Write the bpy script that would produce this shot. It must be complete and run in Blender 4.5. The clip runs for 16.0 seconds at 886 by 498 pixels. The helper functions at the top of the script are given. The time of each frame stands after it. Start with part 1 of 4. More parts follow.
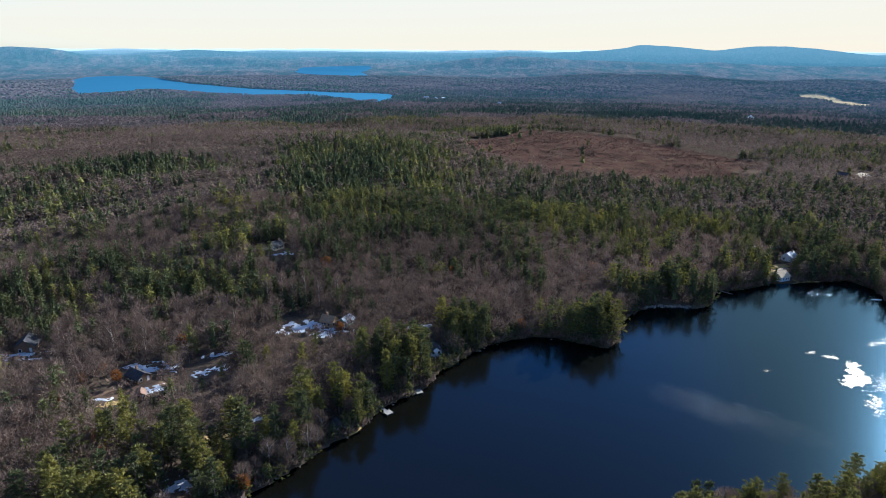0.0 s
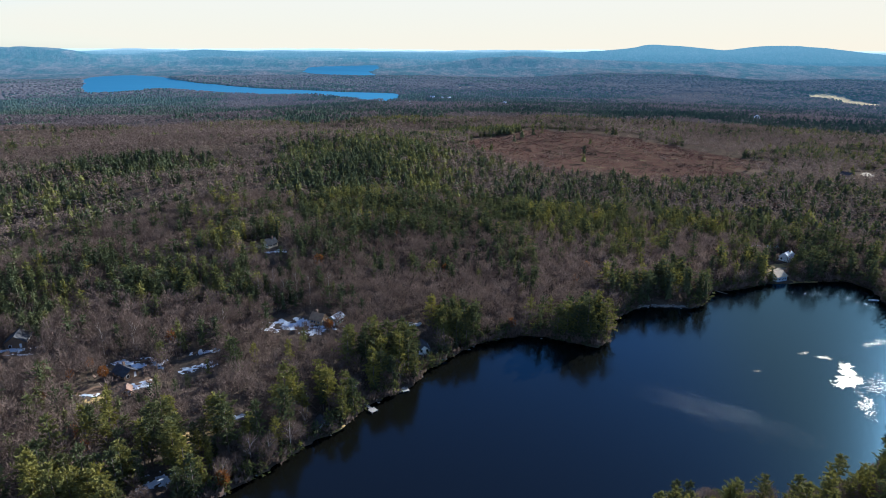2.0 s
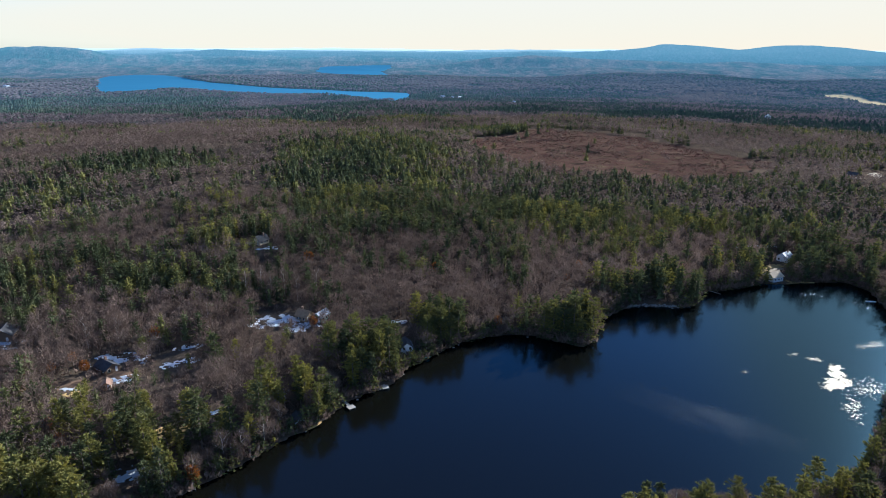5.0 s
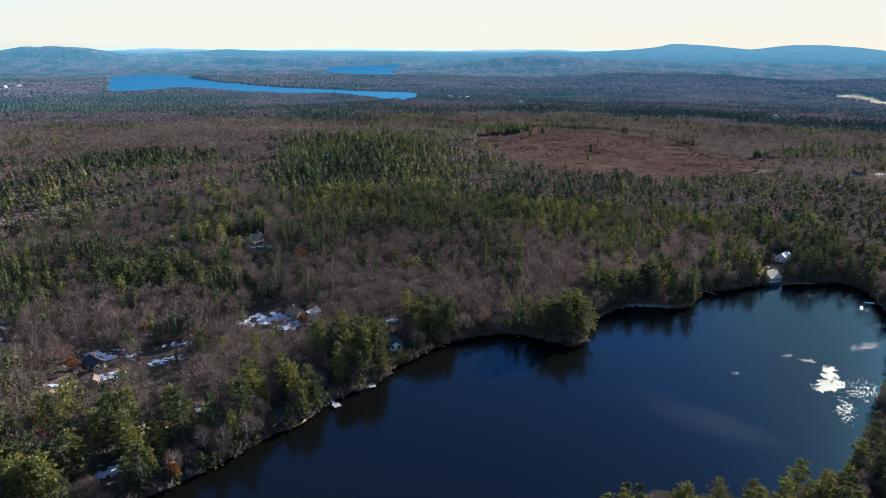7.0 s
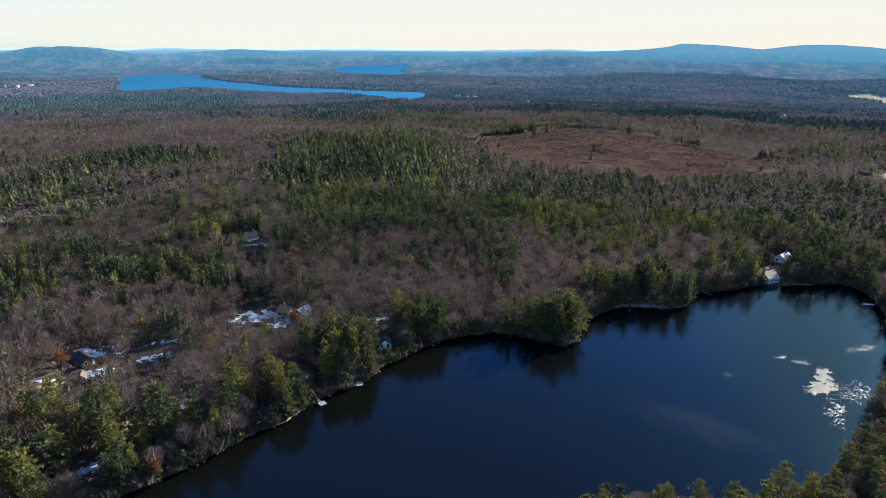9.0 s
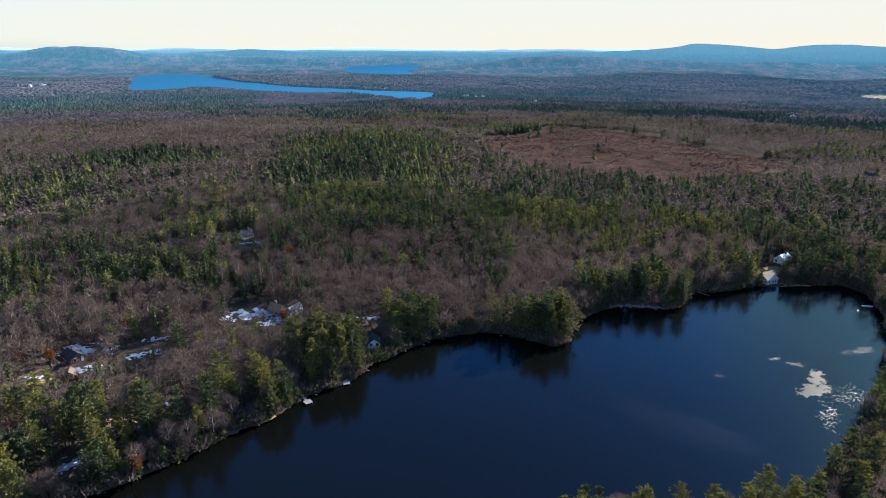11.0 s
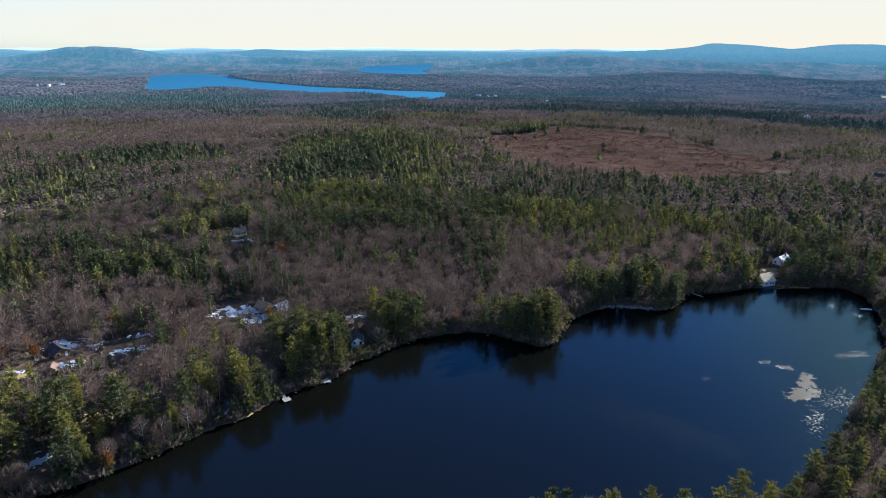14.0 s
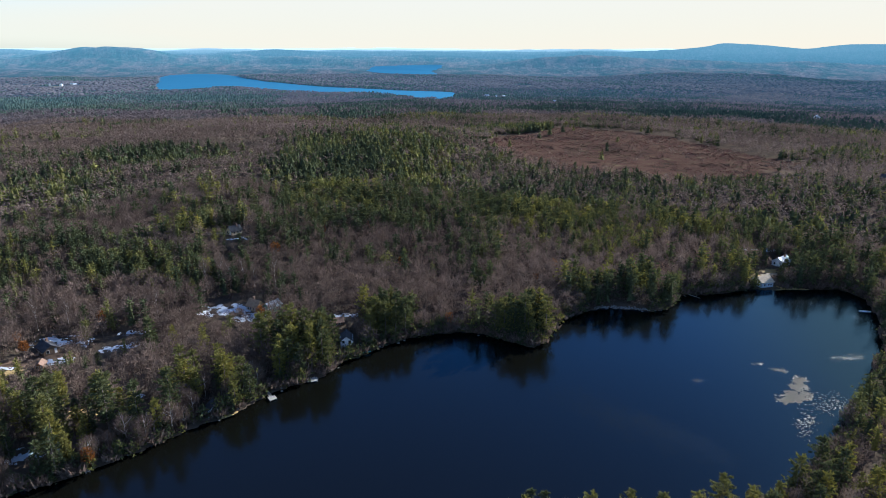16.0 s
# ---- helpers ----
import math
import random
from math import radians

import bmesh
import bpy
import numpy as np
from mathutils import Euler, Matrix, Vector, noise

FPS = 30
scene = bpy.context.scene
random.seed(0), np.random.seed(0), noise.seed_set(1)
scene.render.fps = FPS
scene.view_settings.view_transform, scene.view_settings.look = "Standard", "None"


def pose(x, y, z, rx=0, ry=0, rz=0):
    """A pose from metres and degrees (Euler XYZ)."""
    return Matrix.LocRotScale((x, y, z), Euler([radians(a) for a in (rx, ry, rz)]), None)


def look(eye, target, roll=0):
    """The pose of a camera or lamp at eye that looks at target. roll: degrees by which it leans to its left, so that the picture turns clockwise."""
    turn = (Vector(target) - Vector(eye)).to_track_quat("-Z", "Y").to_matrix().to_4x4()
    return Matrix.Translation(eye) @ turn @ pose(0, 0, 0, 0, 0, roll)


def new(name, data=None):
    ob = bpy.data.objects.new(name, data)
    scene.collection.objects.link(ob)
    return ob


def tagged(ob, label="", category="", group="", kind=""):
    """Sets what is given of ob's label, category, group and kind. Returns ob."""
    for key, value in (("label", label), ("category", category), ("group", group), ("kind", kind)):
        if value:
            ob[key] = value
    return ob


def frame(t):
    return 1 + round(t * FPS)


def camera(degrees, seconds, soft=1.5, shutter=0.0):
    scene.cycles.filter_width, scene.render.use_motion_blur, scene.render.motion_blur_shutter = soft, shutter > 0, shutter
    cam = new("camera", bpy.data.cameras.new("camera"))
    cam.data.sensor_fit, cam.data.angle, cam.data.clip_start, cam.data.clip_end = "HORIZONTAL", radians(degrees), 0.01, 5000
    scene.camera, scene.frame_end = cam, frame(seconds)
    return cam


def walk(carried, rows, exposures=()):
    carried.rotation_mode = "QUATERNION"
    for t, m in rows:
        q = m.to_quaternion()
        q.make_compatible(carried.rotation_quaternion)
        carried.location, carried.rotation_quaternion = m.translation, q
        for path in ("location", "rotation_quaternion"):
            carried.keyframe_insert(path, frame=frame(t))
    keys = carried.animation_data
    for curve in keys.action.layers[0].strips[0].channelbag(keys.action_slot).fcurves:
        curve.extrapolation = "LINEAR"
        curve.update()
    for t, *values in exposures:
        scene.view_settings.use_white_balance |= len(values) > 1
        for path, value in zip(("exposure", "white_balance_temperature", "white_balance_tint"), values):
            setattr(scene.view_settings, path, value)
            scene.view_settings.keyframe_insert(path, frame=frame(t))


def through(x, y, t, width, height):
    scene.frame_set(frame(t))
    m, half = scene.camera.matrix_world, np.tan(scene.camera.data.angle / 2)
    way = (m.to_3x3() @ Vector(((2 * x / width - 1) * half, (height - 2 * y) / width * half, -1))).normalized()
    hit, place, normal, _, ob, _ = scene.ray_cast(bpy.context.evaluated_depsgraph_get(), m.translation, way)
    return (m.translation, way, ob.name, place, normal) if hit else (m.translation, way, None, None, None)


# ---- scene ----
cam = camera(70.0, 16.0, soft=0.95)
# seconds, place, and the turn about x, y, z
PATH = [
    (0, -34.53, -1.96, 133.99, 72.126, -0.285, -3.329),
    (2, -25.94, -1.84, 132.95, 72.112, -0.263, -2.564),
    (4, -17.31, -1.47, 131.94, 72.102, -0.241, -1.749),
    (6, -8.66, -0.86, 130.96, 72.096, -0.220, -0.891),
    (8, 0.00, 0.00, 130.00, 72.093, -0.198, 0.000),
    (10, 8.66, 1.10, 129.07, 72.095, -0.176, 0.916),
    (12, 17.31, 2.45, 128.16, 72.100, -0.155, 1.849),
    (14, 25.94, 4.04, 127.27, 72.109, -0.133, 2.790),
    (16, 34.54, 5.87, 126.41, 72.122, -0.111, 3.731),
]
walk(cam, [(t, pose(x, y, z, rx, ry, rz)) for t, x, y, z, rx, ry, rz in PATH], [(0, 1.08, 5250, 10), (16, 1.08, 5250, 10)])

# ---- world and sun ----
SUN_AZ = 47.5      # degrees right of +y
SUN_EL = 24.0
world = bpy.data.worlds.new("world")
scene.world = world
world.use_nodes = True
wn = world.node_tree
sky = wn.nodes.new("ShaderNodeTexSky")
sky.sky_type = "NISHITA"
sky.sun_disc = False
sky.sun_elevation = radians(SUN_EL)
sky.sun_rotation = radians(SUN_AZ)
sky.altitude = 400
sky.air_density = 0.9
sky.dust_density = 0.45
sky.ozone_density = 2.0
wn.nodes["Background"].inputs["Strength"].default_value = 0.088
# the sky is capped at one brightness, whatever its hue, so the sun's glare doesn't burn out
SKY_MOST = 4.9
grey = wn.nodes.new("ShaderNodeRGBToBW")
share = wn.nodes.new("ShaderNodeMath")
share.operation = "DIVIDE"
share.inputs[0].default_value = SKY_MOST
least = wn.nodes.new("ShaderNodeMath")
least.operation = "MINIMUM"
least.inputs[1].default_value = 1.0
capped = wn.nodes.new("ShaderNodeVectorMath")
capped.operation = "SCALE"
wn.links.new(sky.outputs[0], grey.inputs[0])
wn.links.new(grey.outputs[0], share.inputs[1])
wn.links.new(share.outputs[0], least.inputs[0])
wn.links.new(sky.outputs[0], capped.inputs[0])
wn.links.new(least.outputs[0], capped.inputs["Scale"])
# the brightest sky is mixed towards cream
pale = wn.nodes.new("ShaderNodeMapRange")
for key, value in (("From Min", 3.7), ("From Max", 5.4), ("To Min", 0.0), ("To Max", 0.85)):
    pale.inputs[key].default_value = value
cream = wn.nodes.new("ShaderNodeMix")
cream.data_type = "RGBA"
cream.inputs[7].default_value = (5.75, 4.85, 3.45, 1.0)
wn.links.new(grey.outputs[0], pale.inputs["Value"])
wn.links.new(pale.outputs[0], cream.inputs[0])
wn.links.new(capped.outputs[0], cream.inputs[6])
wn.links.new(cream.outputs[2], wn.nodes["Background"].inputs["Color"])

sun_data = bpy.data.lights.new("sun", "SUN")
sun_data.energy = 5.8
sun_data.angle = radians(0.53)
sun_data.color = (1.0, 0.90, 0.74)
sun = new("sun", sun_data)
to_sun = Vector((math.sin(radians(SUN_AZ)) * math.cos(radians(SUN_EL)),
                 math.cos(radians(SUN_AZ)) * math.cos(radians(SUN_EL)), math.sin(radians(SUN_EL))))
sun.matrix_world = look(to_sun * 900, (0, 0, 0))

# ---- materials ----
def material(name):
    mat = bpy.data.materials.new(name)
    mat.use_nodes = True
    return mat, mat.node_tree, mat.node_tree.nodes["Principled BSDF"]


def link(tree, a, b):
    tree.links.new(a, b)


def noise_tex(tree, scale, detail=3.0, rough=0.6, coords="Object", stretch=None):
    co = tree.nodes.new("ShaderNodeTexCoord")
    out = co.outputs[coords]
    if stretch:
        mp = tree.nodes.new("ShaderNodeMapping")
        mp.inputs["Scale"].default_value = stretch
        link(tree, out, mp.inputs["Vector"])
        out = mp.outputs[0]
    n = tree.nodes.new("ShaderNodeTexNoise")
    n.inputs["Scale"].default_value = scale
    n.inputs["Detail"].default_value = detail
    n.inputs["Roughness"].default_value = rough
    link(tree, out, n.inputs["Vector"])
    return n.outputs["Fac"]


def ramp(tree, fac, stops):
    r = tree.nodes.new("ShaderNodeValToRGB")
    el = r.color_ramp.elements
    while len(el) < len(stops):
        el.new(0.5)
    for e, (pos, col) in zip(el, stops):
        e.position = pos
        e.color = (*col, 1.0)
    link(tree, fac, r.inputs["Fac"])
    return r.outputs["Color"]


def mix(tree, fac, a, b, mode="MIX"):
    m = tree.nodes.new("ShaderNodeMix")
    m.data_type = "RGBA"
    m.blend_type = mode
    for value, slot in ((fac, m.inputs[0]), (a, m.inputs[6]), (b, m.inputs[7])):
        if isinstance(value, (int, float)):
            slot.default_value = value
        elif isinstance(value, tuple):
            slot.default_value = (*value, 1.0)
        else:
            link(tree, value, slot)
    return m.outputs[2]


def maths(tree, op, a, b=0.0, clamp=False):
    m = tree.nodes.new("ShaderNodeMath")
    m.operation = op
    m.use_clamp = clamp
    for value, slot in ((a, m.inputs[0]), (b, m.inputs[1])):
        if isinstance(value, (int, float)):
            slot.default_value = value
        else:
            link(tree, value, slot)
    return m.outputs[0]


def attribute(tree, name):
    a = tree.nodes.new("ShaderNodeAttribute")
    a.attribute_name = name
    return a.outputs["Fac"]


def bump(tree, bsdf, height, strength, distance):
    b = tree.nodes.new("ShaderNodeBump")
    b.inputs["Strength"].default_value = strength
    b.inputs["Distance"].default_value = distance
    link(tree, height, b.inputs["Height"])
    link(tree, b.outputs[0], bsdf.inputs["Normal"])


def plain(name, col, rough=0.8, var=0.25, scale=1.5, metal=0.0, spec=0.3):
    """A surface with blotches at two scales."""
    mat, tree, bsdf = material(name)
    a = noise_tex(tree, scale, 4)
    b = noise_tex(tree, scale * 7, 2)
    dark = tuple(c * (1 - var) for c in col)
    light = tuple(min(1.0, c * (1 + var)) for c in col)
    c1 = ramp(tree, a, [(0.3, dark), (0.7, light)])
    c2 = ramp(tree, b, [(0.3, (0.85, 0.85, 0.85)), (0.7, (1.08, 1.08, 1.08))])
    link(tree, mix(tree, 1.0, c1, c2, "MULTIPLY"), bsdf.inputs["Base Color"])
    bsdf.inputs["Roughness"].default_value = rough
    bsdf.inputs["Metallic"].default_value = metal
    bsdf.inputs["Specular IOR Level"].default_value = spec
    bump(tree, bsdf, b, 0.25, 0.02)
    return mat


def foliage(name, stops, rough=0.95, through=0.0, patch=0.02, glow=(1.15, 1.12, 0.75)):
    """Leaves, needles or twigs: a tint for each tree, a patchy stand and a fine grain."""
    mat, tree, bsdf = material(name)
    tint = attribute(tree, "tint")
    stand = noise_tex(tree, patch, 2)
    f = maths(tree, "ADD", maths(tree, "MULTIPLY", tint, 0.7), maths(tree, "MULTIPLY", stand, 0.3))
    col = ramp(tree, f, stops)
    geo = tree.nodes.new("ShaderNodeNewGeometry")
    grain = ramp(tree, geo.outputs["Random Per Island"], [(0.0, (0.7, 0.7, 0.7)), (1.0, (1.3, 1.3, 1.3))])
    col = mix(tree, 1.0, col, grain, "MULTIPLY")
    link(tree, col, bsdf.inputs["Base Color"])
    bsdf.inputs["Roughness"].default_value = rough
    bsdf.inputs["Specular IOR Level"].default_value = 0.04
    if through:
        tr = tree.nodes.new("ShaderNodeBsdfTranslucent")
        link(tree, mix(tree, 1.0, col, glow, "MULTIPLY"), tr.inputs["Color"])
        ms = tree.nodes.new("ShaderNodeMixShader")
        ms.inputs[0].default_value = through
        link(tree, bsdf.outputs[0], ms.inputs[1])
        link(tree, tr.outputs[0], ms.inputs[2])
        link(tree, ms.outputs[0], tree.nodes["Material Output"].inputs["Surface"])
    return mat


NEEDLES = foliage("pine_needles", [(0.15, (0.044, 0.056, 0.034)), (0.5, (0.090, 0.102, 0.052)), (0.88, (0.25, 0.225, 0.058))], through=0.26, glow=(1.25, 1.15, 0.7))
TWIGS = foliage("bare_twigs", [(0.12, (0.088, 0.066, 0.055)), (0.45, (0.148, 0.107, 0.087)), (0.75, (0.215, 0.160, 0.130)), (0.95, (0.23, 0.125, 0.082))], through=0.26, glow=(1.0, 1.0, 1.0))
RUSSET = foliage("russet_leaves", [(0.1, (0.17, 0.07, 0.025)), (0.9, (0.26, 0.11, 0.035))], through=0.3)
SHRUB = foliage("red_shrubs", [(0.25, (0.080, 0.072, 0.044)), (0.4, (0.125, 0.082, 0.058)), (0.55, (0.135, 0.058, 0.050)), (0.8, (0.20, 0.135, 0.08))], patch=0.028)
BARK = plain("bark", (0.16, 0.13, 0.11), 0.9, 0.35, 3.0)
PALE_BARK = plain("pale_bark", (0.42, 0.38, 0.34), 0.85, 0.3, 3.0)


def ground_material():
    mat, tree, bsdf = material("forest_floor")
    big = noise_tex(tree, 0.012, 4, 0.6)
    mid = noise_tex(tree, 0.07, 4, 0.65)
    fine = noise_tex(tree, 0.9, 3, 0.7)
    litter = ramp(tree, mid, [(0.25, (0.055, 0.043, 0.034)), (0.55, (0.105, 0.078, 0.058)), (0.8, (0.15, 0.115, 0.08))])
    woods = ramp(tree, big, [(0.35, (0.050, 0.062, 0.036)), (0.5, (0.085, 0.072, 0.055)), (0.7, (0.115, 0.088, 0.070))])
    open_land = attribute(tree, "open")
    marsh = attribute(tree, "marsh")
    col = mix(tree, maths(tree, "MULTIPLY", big, 0.5), litter, woods)
    col = mix(tree, marsh, col, ramp(tree, mid, [(0.32, (0.044, 0.034, 0.024)), (0.48, (0.082, 0.046, 0.036)), (0.6, (0.088, 0.060, 0.042)), (0.72, (0.13, 0.098, 0.056))]))
    col = mix(tree, open_land, col, ramp(tree, mid, [(0.3, (0.14, 0.112, 0.065)), (0.7, (0.19, 0.155, 0.09))]))
    grain = ramp(tree, fine, [(0.25, (0.6, 0.6, 0.6)), (0.75, (1.3, 1.3, 1.3))])
    link(tree, mix(tree, 1.0, col, grain, "MULTIPLY"), bsdf.inputs["Base Color"])
    bsdf.inputs["Roughness"].default_value = 0.95
    bsdf.inputs["Specular IOR Level"].default_value = 0.0
    bump(tree, bsdf, fine, 0.5, 0.4)
    return mat


def add_haze_glow(tree, bsdf):
    """Paints haze in as blue emission, stronger with distance."""
    haze = attribute(tree, "haze")
    link(tree, ramp(tree, haze, [(0.04, (0.10, 0.23, 0.41)), (0.3, (0.17, 0.41, 0.54)), (0.8, (0.50, 0.62, 0.64))]), bsdf.inputs["Emission Color"])
    link(tree, haze, bsdf.inputs["Emission Strength"])


def distant_material():
    """Far wooded land and hills, their blue haze painted in as emission."""
    mat, tree, bsdf = material("hazed_hills")
    stands = noise_tex(tree, 0.011, 5, 0.7, stretch=(1.0, 0.55, 1.0))
    crowns = noise_tex(tree, 0.055, 4, 0.75, stretch=(1.0, 0.5, 1.0))
    woods = ramp(tree, stands, [(0.38, (0.020, 0.040, 0.034)), (0.48, (0.048, 0.052, 0.048)), (0.58, (0.090, 0.070, 0.066)), (0.72, (0.115, 0.088, 0.080))])
    grain = ramp(tree, crowns, [(0.32, (0.4, 0.44, 0.48)), (0.52, (1.0, 1.0, 1.0)), (0.7, (1.6, 1.56, 1.5))])
    woods = mix(tree, 1.0, woods, grain, "MULTIPLY")
    woods = mix(tree, attribute(tree, "marsh"), woods, (0.16, 0.085, 0.06))
    link(tree, mix(tree, attribute(tree, "open"), woods, (0.36, 0.28, 0.14)), bsdf.inputs["Base Color"])
    bsdf.inputs["Roughness"].default_value = 1.0
    bsdf.inputs["Specular IOR Level"].default_value = 0.0
    add_haze_glow(tree, bsdf)
    bump(tree, bsdf, crowns, 1.0, 12.0)
    return mat


def distant_woods_material(name, stops):
    """Far crowns with haze painted in as blue glow: light passes through the twigs and needles."""
    mat, tree, bsdf = material(name)
    f = maths(tree, "ADD", maths(tree, "MULTIPLY", attribute(tree, "tint"), 0.7), maths(tree, "MULTIPLY", noise_tex(tree, 0.006, 2), 0.3))
    col = ramp(tree, f, stops)
    link(tree, col, bsdf.inputs["Base Color"])
    bsdf.inputs["Roughness"].default_value = 1.0
    bsdf.inputs["Specular IOR Level"].default_value = 0.0
    add_haze_glow(tree, bsdf)
    tr = tree.nodes.new("ShaderNodeBsdfTranslucent")
    link(tree, col, tr.inputs["Color"])
    ms = tree.nodes.new("ShaderNodeMixShader")
    ms.inputs[0].default_value = 0.3
    link(tree, bsdf.outputs[0], ms.inputs[1])
    link(tree, tr.outputs[0], ms.inputs[2])
    link(tree, ms.outputs[0], tree.nodes["Material Output"].inputs["Surface"])
    return mat


def zone(tree, x, y, rx, ry, turn, edge):
    """1 inside a wavy-edged oval of the lake, 0 outside."""
    co = tree.nodes.new("ShaderNodeTexCoord")
    wob = tree.nodes.new("ShaderNodeTexNoise")
    wob.inputs["Scale"].default_value = 0.11
    wob.inputs["Detail"].default_value = 5
    wob.inputs["Roughness"].default_value = 0.72
    link(tree, co.outputs["Object"], wob.inputs["Vector"])
    add = tree.nodes.new("ShaderNodeVectorMath")
    add.operation = "MULTIPLY_ADD"
    add.inputs[1].default_value = (edge, edge, 0)
    link(tree, wob.outputs["Color"], add.inputs[0])
    link(tree, co.outputs["Object"], add.inputs[2])
    mp = tree.nodes.new("ShaderNodeMapping")
    mp.vector_type = "TEXTURE"
    mp.inputs["Location"].default_value = (x + edge / 2, y + edge / 2, 0)
    mp.inputs["Rotation"].default_value = (0, 0, radians(turn))
    mp.inputs["Scale"].default_value = (rx, ry, 1)
    link(tree, add.outputs[0], mp.inputs["Vector"])
    ln = tree.nodes.new("ShaderNodeVectorMath")
    ln.operation = "LENGTH"
    link(tree, mp.outputs[0], ln.inputs[0])
    return maths(tree, "MULTIPLY", maths(tree, "SUBTRACT", 1.0, ln.outputs["Value"]), 1.1, clamp=True)


def water_material(name, body, gloss, ior, rough, ruffled):
    """A dark body under a gloss that grows towards the far side, reflected sky blue painted into its tint."""
    mat, tree, bsdf = material(name)
    tree.nodes.remove(bsdf)
    deep = tree.nodes.new("ShaderNodeBsdfDiffuse")
    deep.inputs["Color"].default_value = (*body, 1)
    shine = tree.nodes.new("ShaderNodeBsdfGlossy")
    shine.inputs["Color"].default_value = (*gloss, 1)
    shine.inputs["Roughness"].default_value = rough
    fresnel = tree.nodes.new("ShaderNodeFresnel")
    fresnel.inputs["IOR"].default_value = ior
    both = tree.nodes.new("ShaderNodeMixShader")
    link(tree, fresnel.outputs[0], both.inputs[0])
    link(tree, deep.outputs[0], both.inputs[1])
    link(tree, shine.outputs[0], both.inputs[2])
    link(tree, both.outputs[0], tree.nodes["Material Output"].inputs["Surface"])
    if not ruffled:
        return mat
    # the ruffled patches, placed where glints show from the camera, are single wavelets, thinner towards their edges
    cells = tree.nodes.new("ShaderNodeTexVoronoi")
    cells.inputs["Scale"].default_value = 2.6
    co = tree.nodes.new("ShaderNodeTexCoord")
    link(tree, co.outputs["Object"], cells.inputs["Vector"])
    split = tree.nodes.new("ShaderNodeSeparateColor")
    link(tree, cells.outputs["Color"], split.inputs[0])
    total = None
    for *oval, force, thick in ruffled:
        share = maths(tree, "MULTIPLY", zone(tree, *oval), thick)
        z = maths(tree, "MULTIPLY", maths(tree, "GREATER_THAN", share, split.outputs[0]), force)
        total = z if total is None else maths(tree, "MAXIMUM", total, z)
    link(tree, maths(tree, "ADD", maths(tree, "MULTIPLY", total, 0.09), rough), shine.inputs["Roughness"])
    # wavelets turn the gloss from blue to cream: the sun glint's colour is painted in
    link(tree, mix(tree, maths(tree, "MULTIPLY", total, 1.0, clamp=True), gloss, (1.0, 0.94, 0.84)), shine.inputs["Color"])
    ripple = noise_tex(tree, 0.55, 3, 0.6)
    chop = noise_tex(tree, 1.5, 3, 0.7)
    h = maths(tree, "ADD", maths(tree, "MULTIPLY", ripple, 0.16), maths(tree, "MULTIPLY", maths(tree, "MULTIPLY", chop, total), 0.9))
    b = tree.nodes.new("ShaderNodeBump")
    b.inputs["Strength"].default_value = 0.35
    b.inputs["Distance"].default_value = 0.25
    link(tree, h, b.inputs["Height"])
    link(tree, b.outputs[0], shine.inputs["Normal"])
    return mat


GROUND = ground_material()
DISTANT = distant_material()
HAZED_PINES = distant_woods_material("hazed_pines", [(0.2, (0.050, 0.076, 0.052)), (0.8, (0.115, 0.140, 0.085))])
HAZED_HARDWOODS = distant_woods_material("hazed_hardwoods", [(0.2, (0.105, 0.086, 0.086)), (0.8, (0.185, 0.145, 0.132))])
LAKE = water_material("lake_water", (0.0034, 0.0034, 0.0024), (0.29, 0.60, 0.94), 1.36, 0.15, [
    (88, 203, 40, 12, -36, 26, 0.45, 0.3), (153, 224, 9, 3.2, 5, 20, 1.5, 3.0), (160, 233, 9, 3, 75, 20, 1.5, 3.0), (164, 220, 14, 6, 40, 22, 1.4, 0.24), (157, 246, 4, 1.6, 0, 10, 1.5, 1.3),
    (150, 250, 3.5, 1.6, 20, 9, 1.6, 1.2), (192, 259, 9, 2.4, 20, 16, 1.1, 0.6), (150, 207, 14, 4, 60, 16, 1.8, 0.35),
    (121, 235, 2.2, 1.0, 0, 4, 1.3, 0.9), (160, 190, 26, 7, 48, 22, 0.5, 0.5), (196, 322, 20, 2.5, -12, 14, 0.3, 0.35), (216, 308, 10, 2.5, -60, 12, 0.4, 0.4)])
# blue of reflected sky is painted into the far lakes' body and gloss
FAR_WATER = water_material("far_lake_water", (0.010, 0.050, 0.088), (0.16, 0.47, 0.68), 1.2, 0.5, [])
SNOW = plain("old_snow", (0.58, 0.61, 0.66), 0.7, 0.12, 0.6)

# ---- the lie of the land ----
def vnoise(x, y, size, seed=0):
    """Smooth noise from -1 to 1 over the plan, for arrays."""
    x, y = np.asarray(x, float) / size + seed * 17.31, np.asarray(y, float) / size - seed * 9.73
    xi, yi = np.floor(x), np.floor(y)
    fx, fy = x - xi, y - yi
    fx, fy = fx * fx * (3 - 2 * fx), fy * fy * (3 - 2 * fy)

    def corner(a, b):
        v = np.sin(a * 127.1 + b * 311.7 + seed * 74.7) * 43758.5453
        return (v - np.floor(v)) * 2 - 1
    top = corner(xi, yi) * (1 - fx) + corner(xi + 1, yi) * fx
    low = corner(xi, yi + 1) * (1 - fx) + corner(xi + 1, yi + 1) * fx
    return top * (1 - fy) + low * fy


def hill(x, y, cx, cy, rx, ry):
    return np.exp(-((x - cx) / rx) ** 2 - ((y - cy) / ry) ** 2)


def ease(a, b, v):
    s = np.clip((v - a) / (b - a), 0, 1)
    return s * s * (3 - 2 * s)


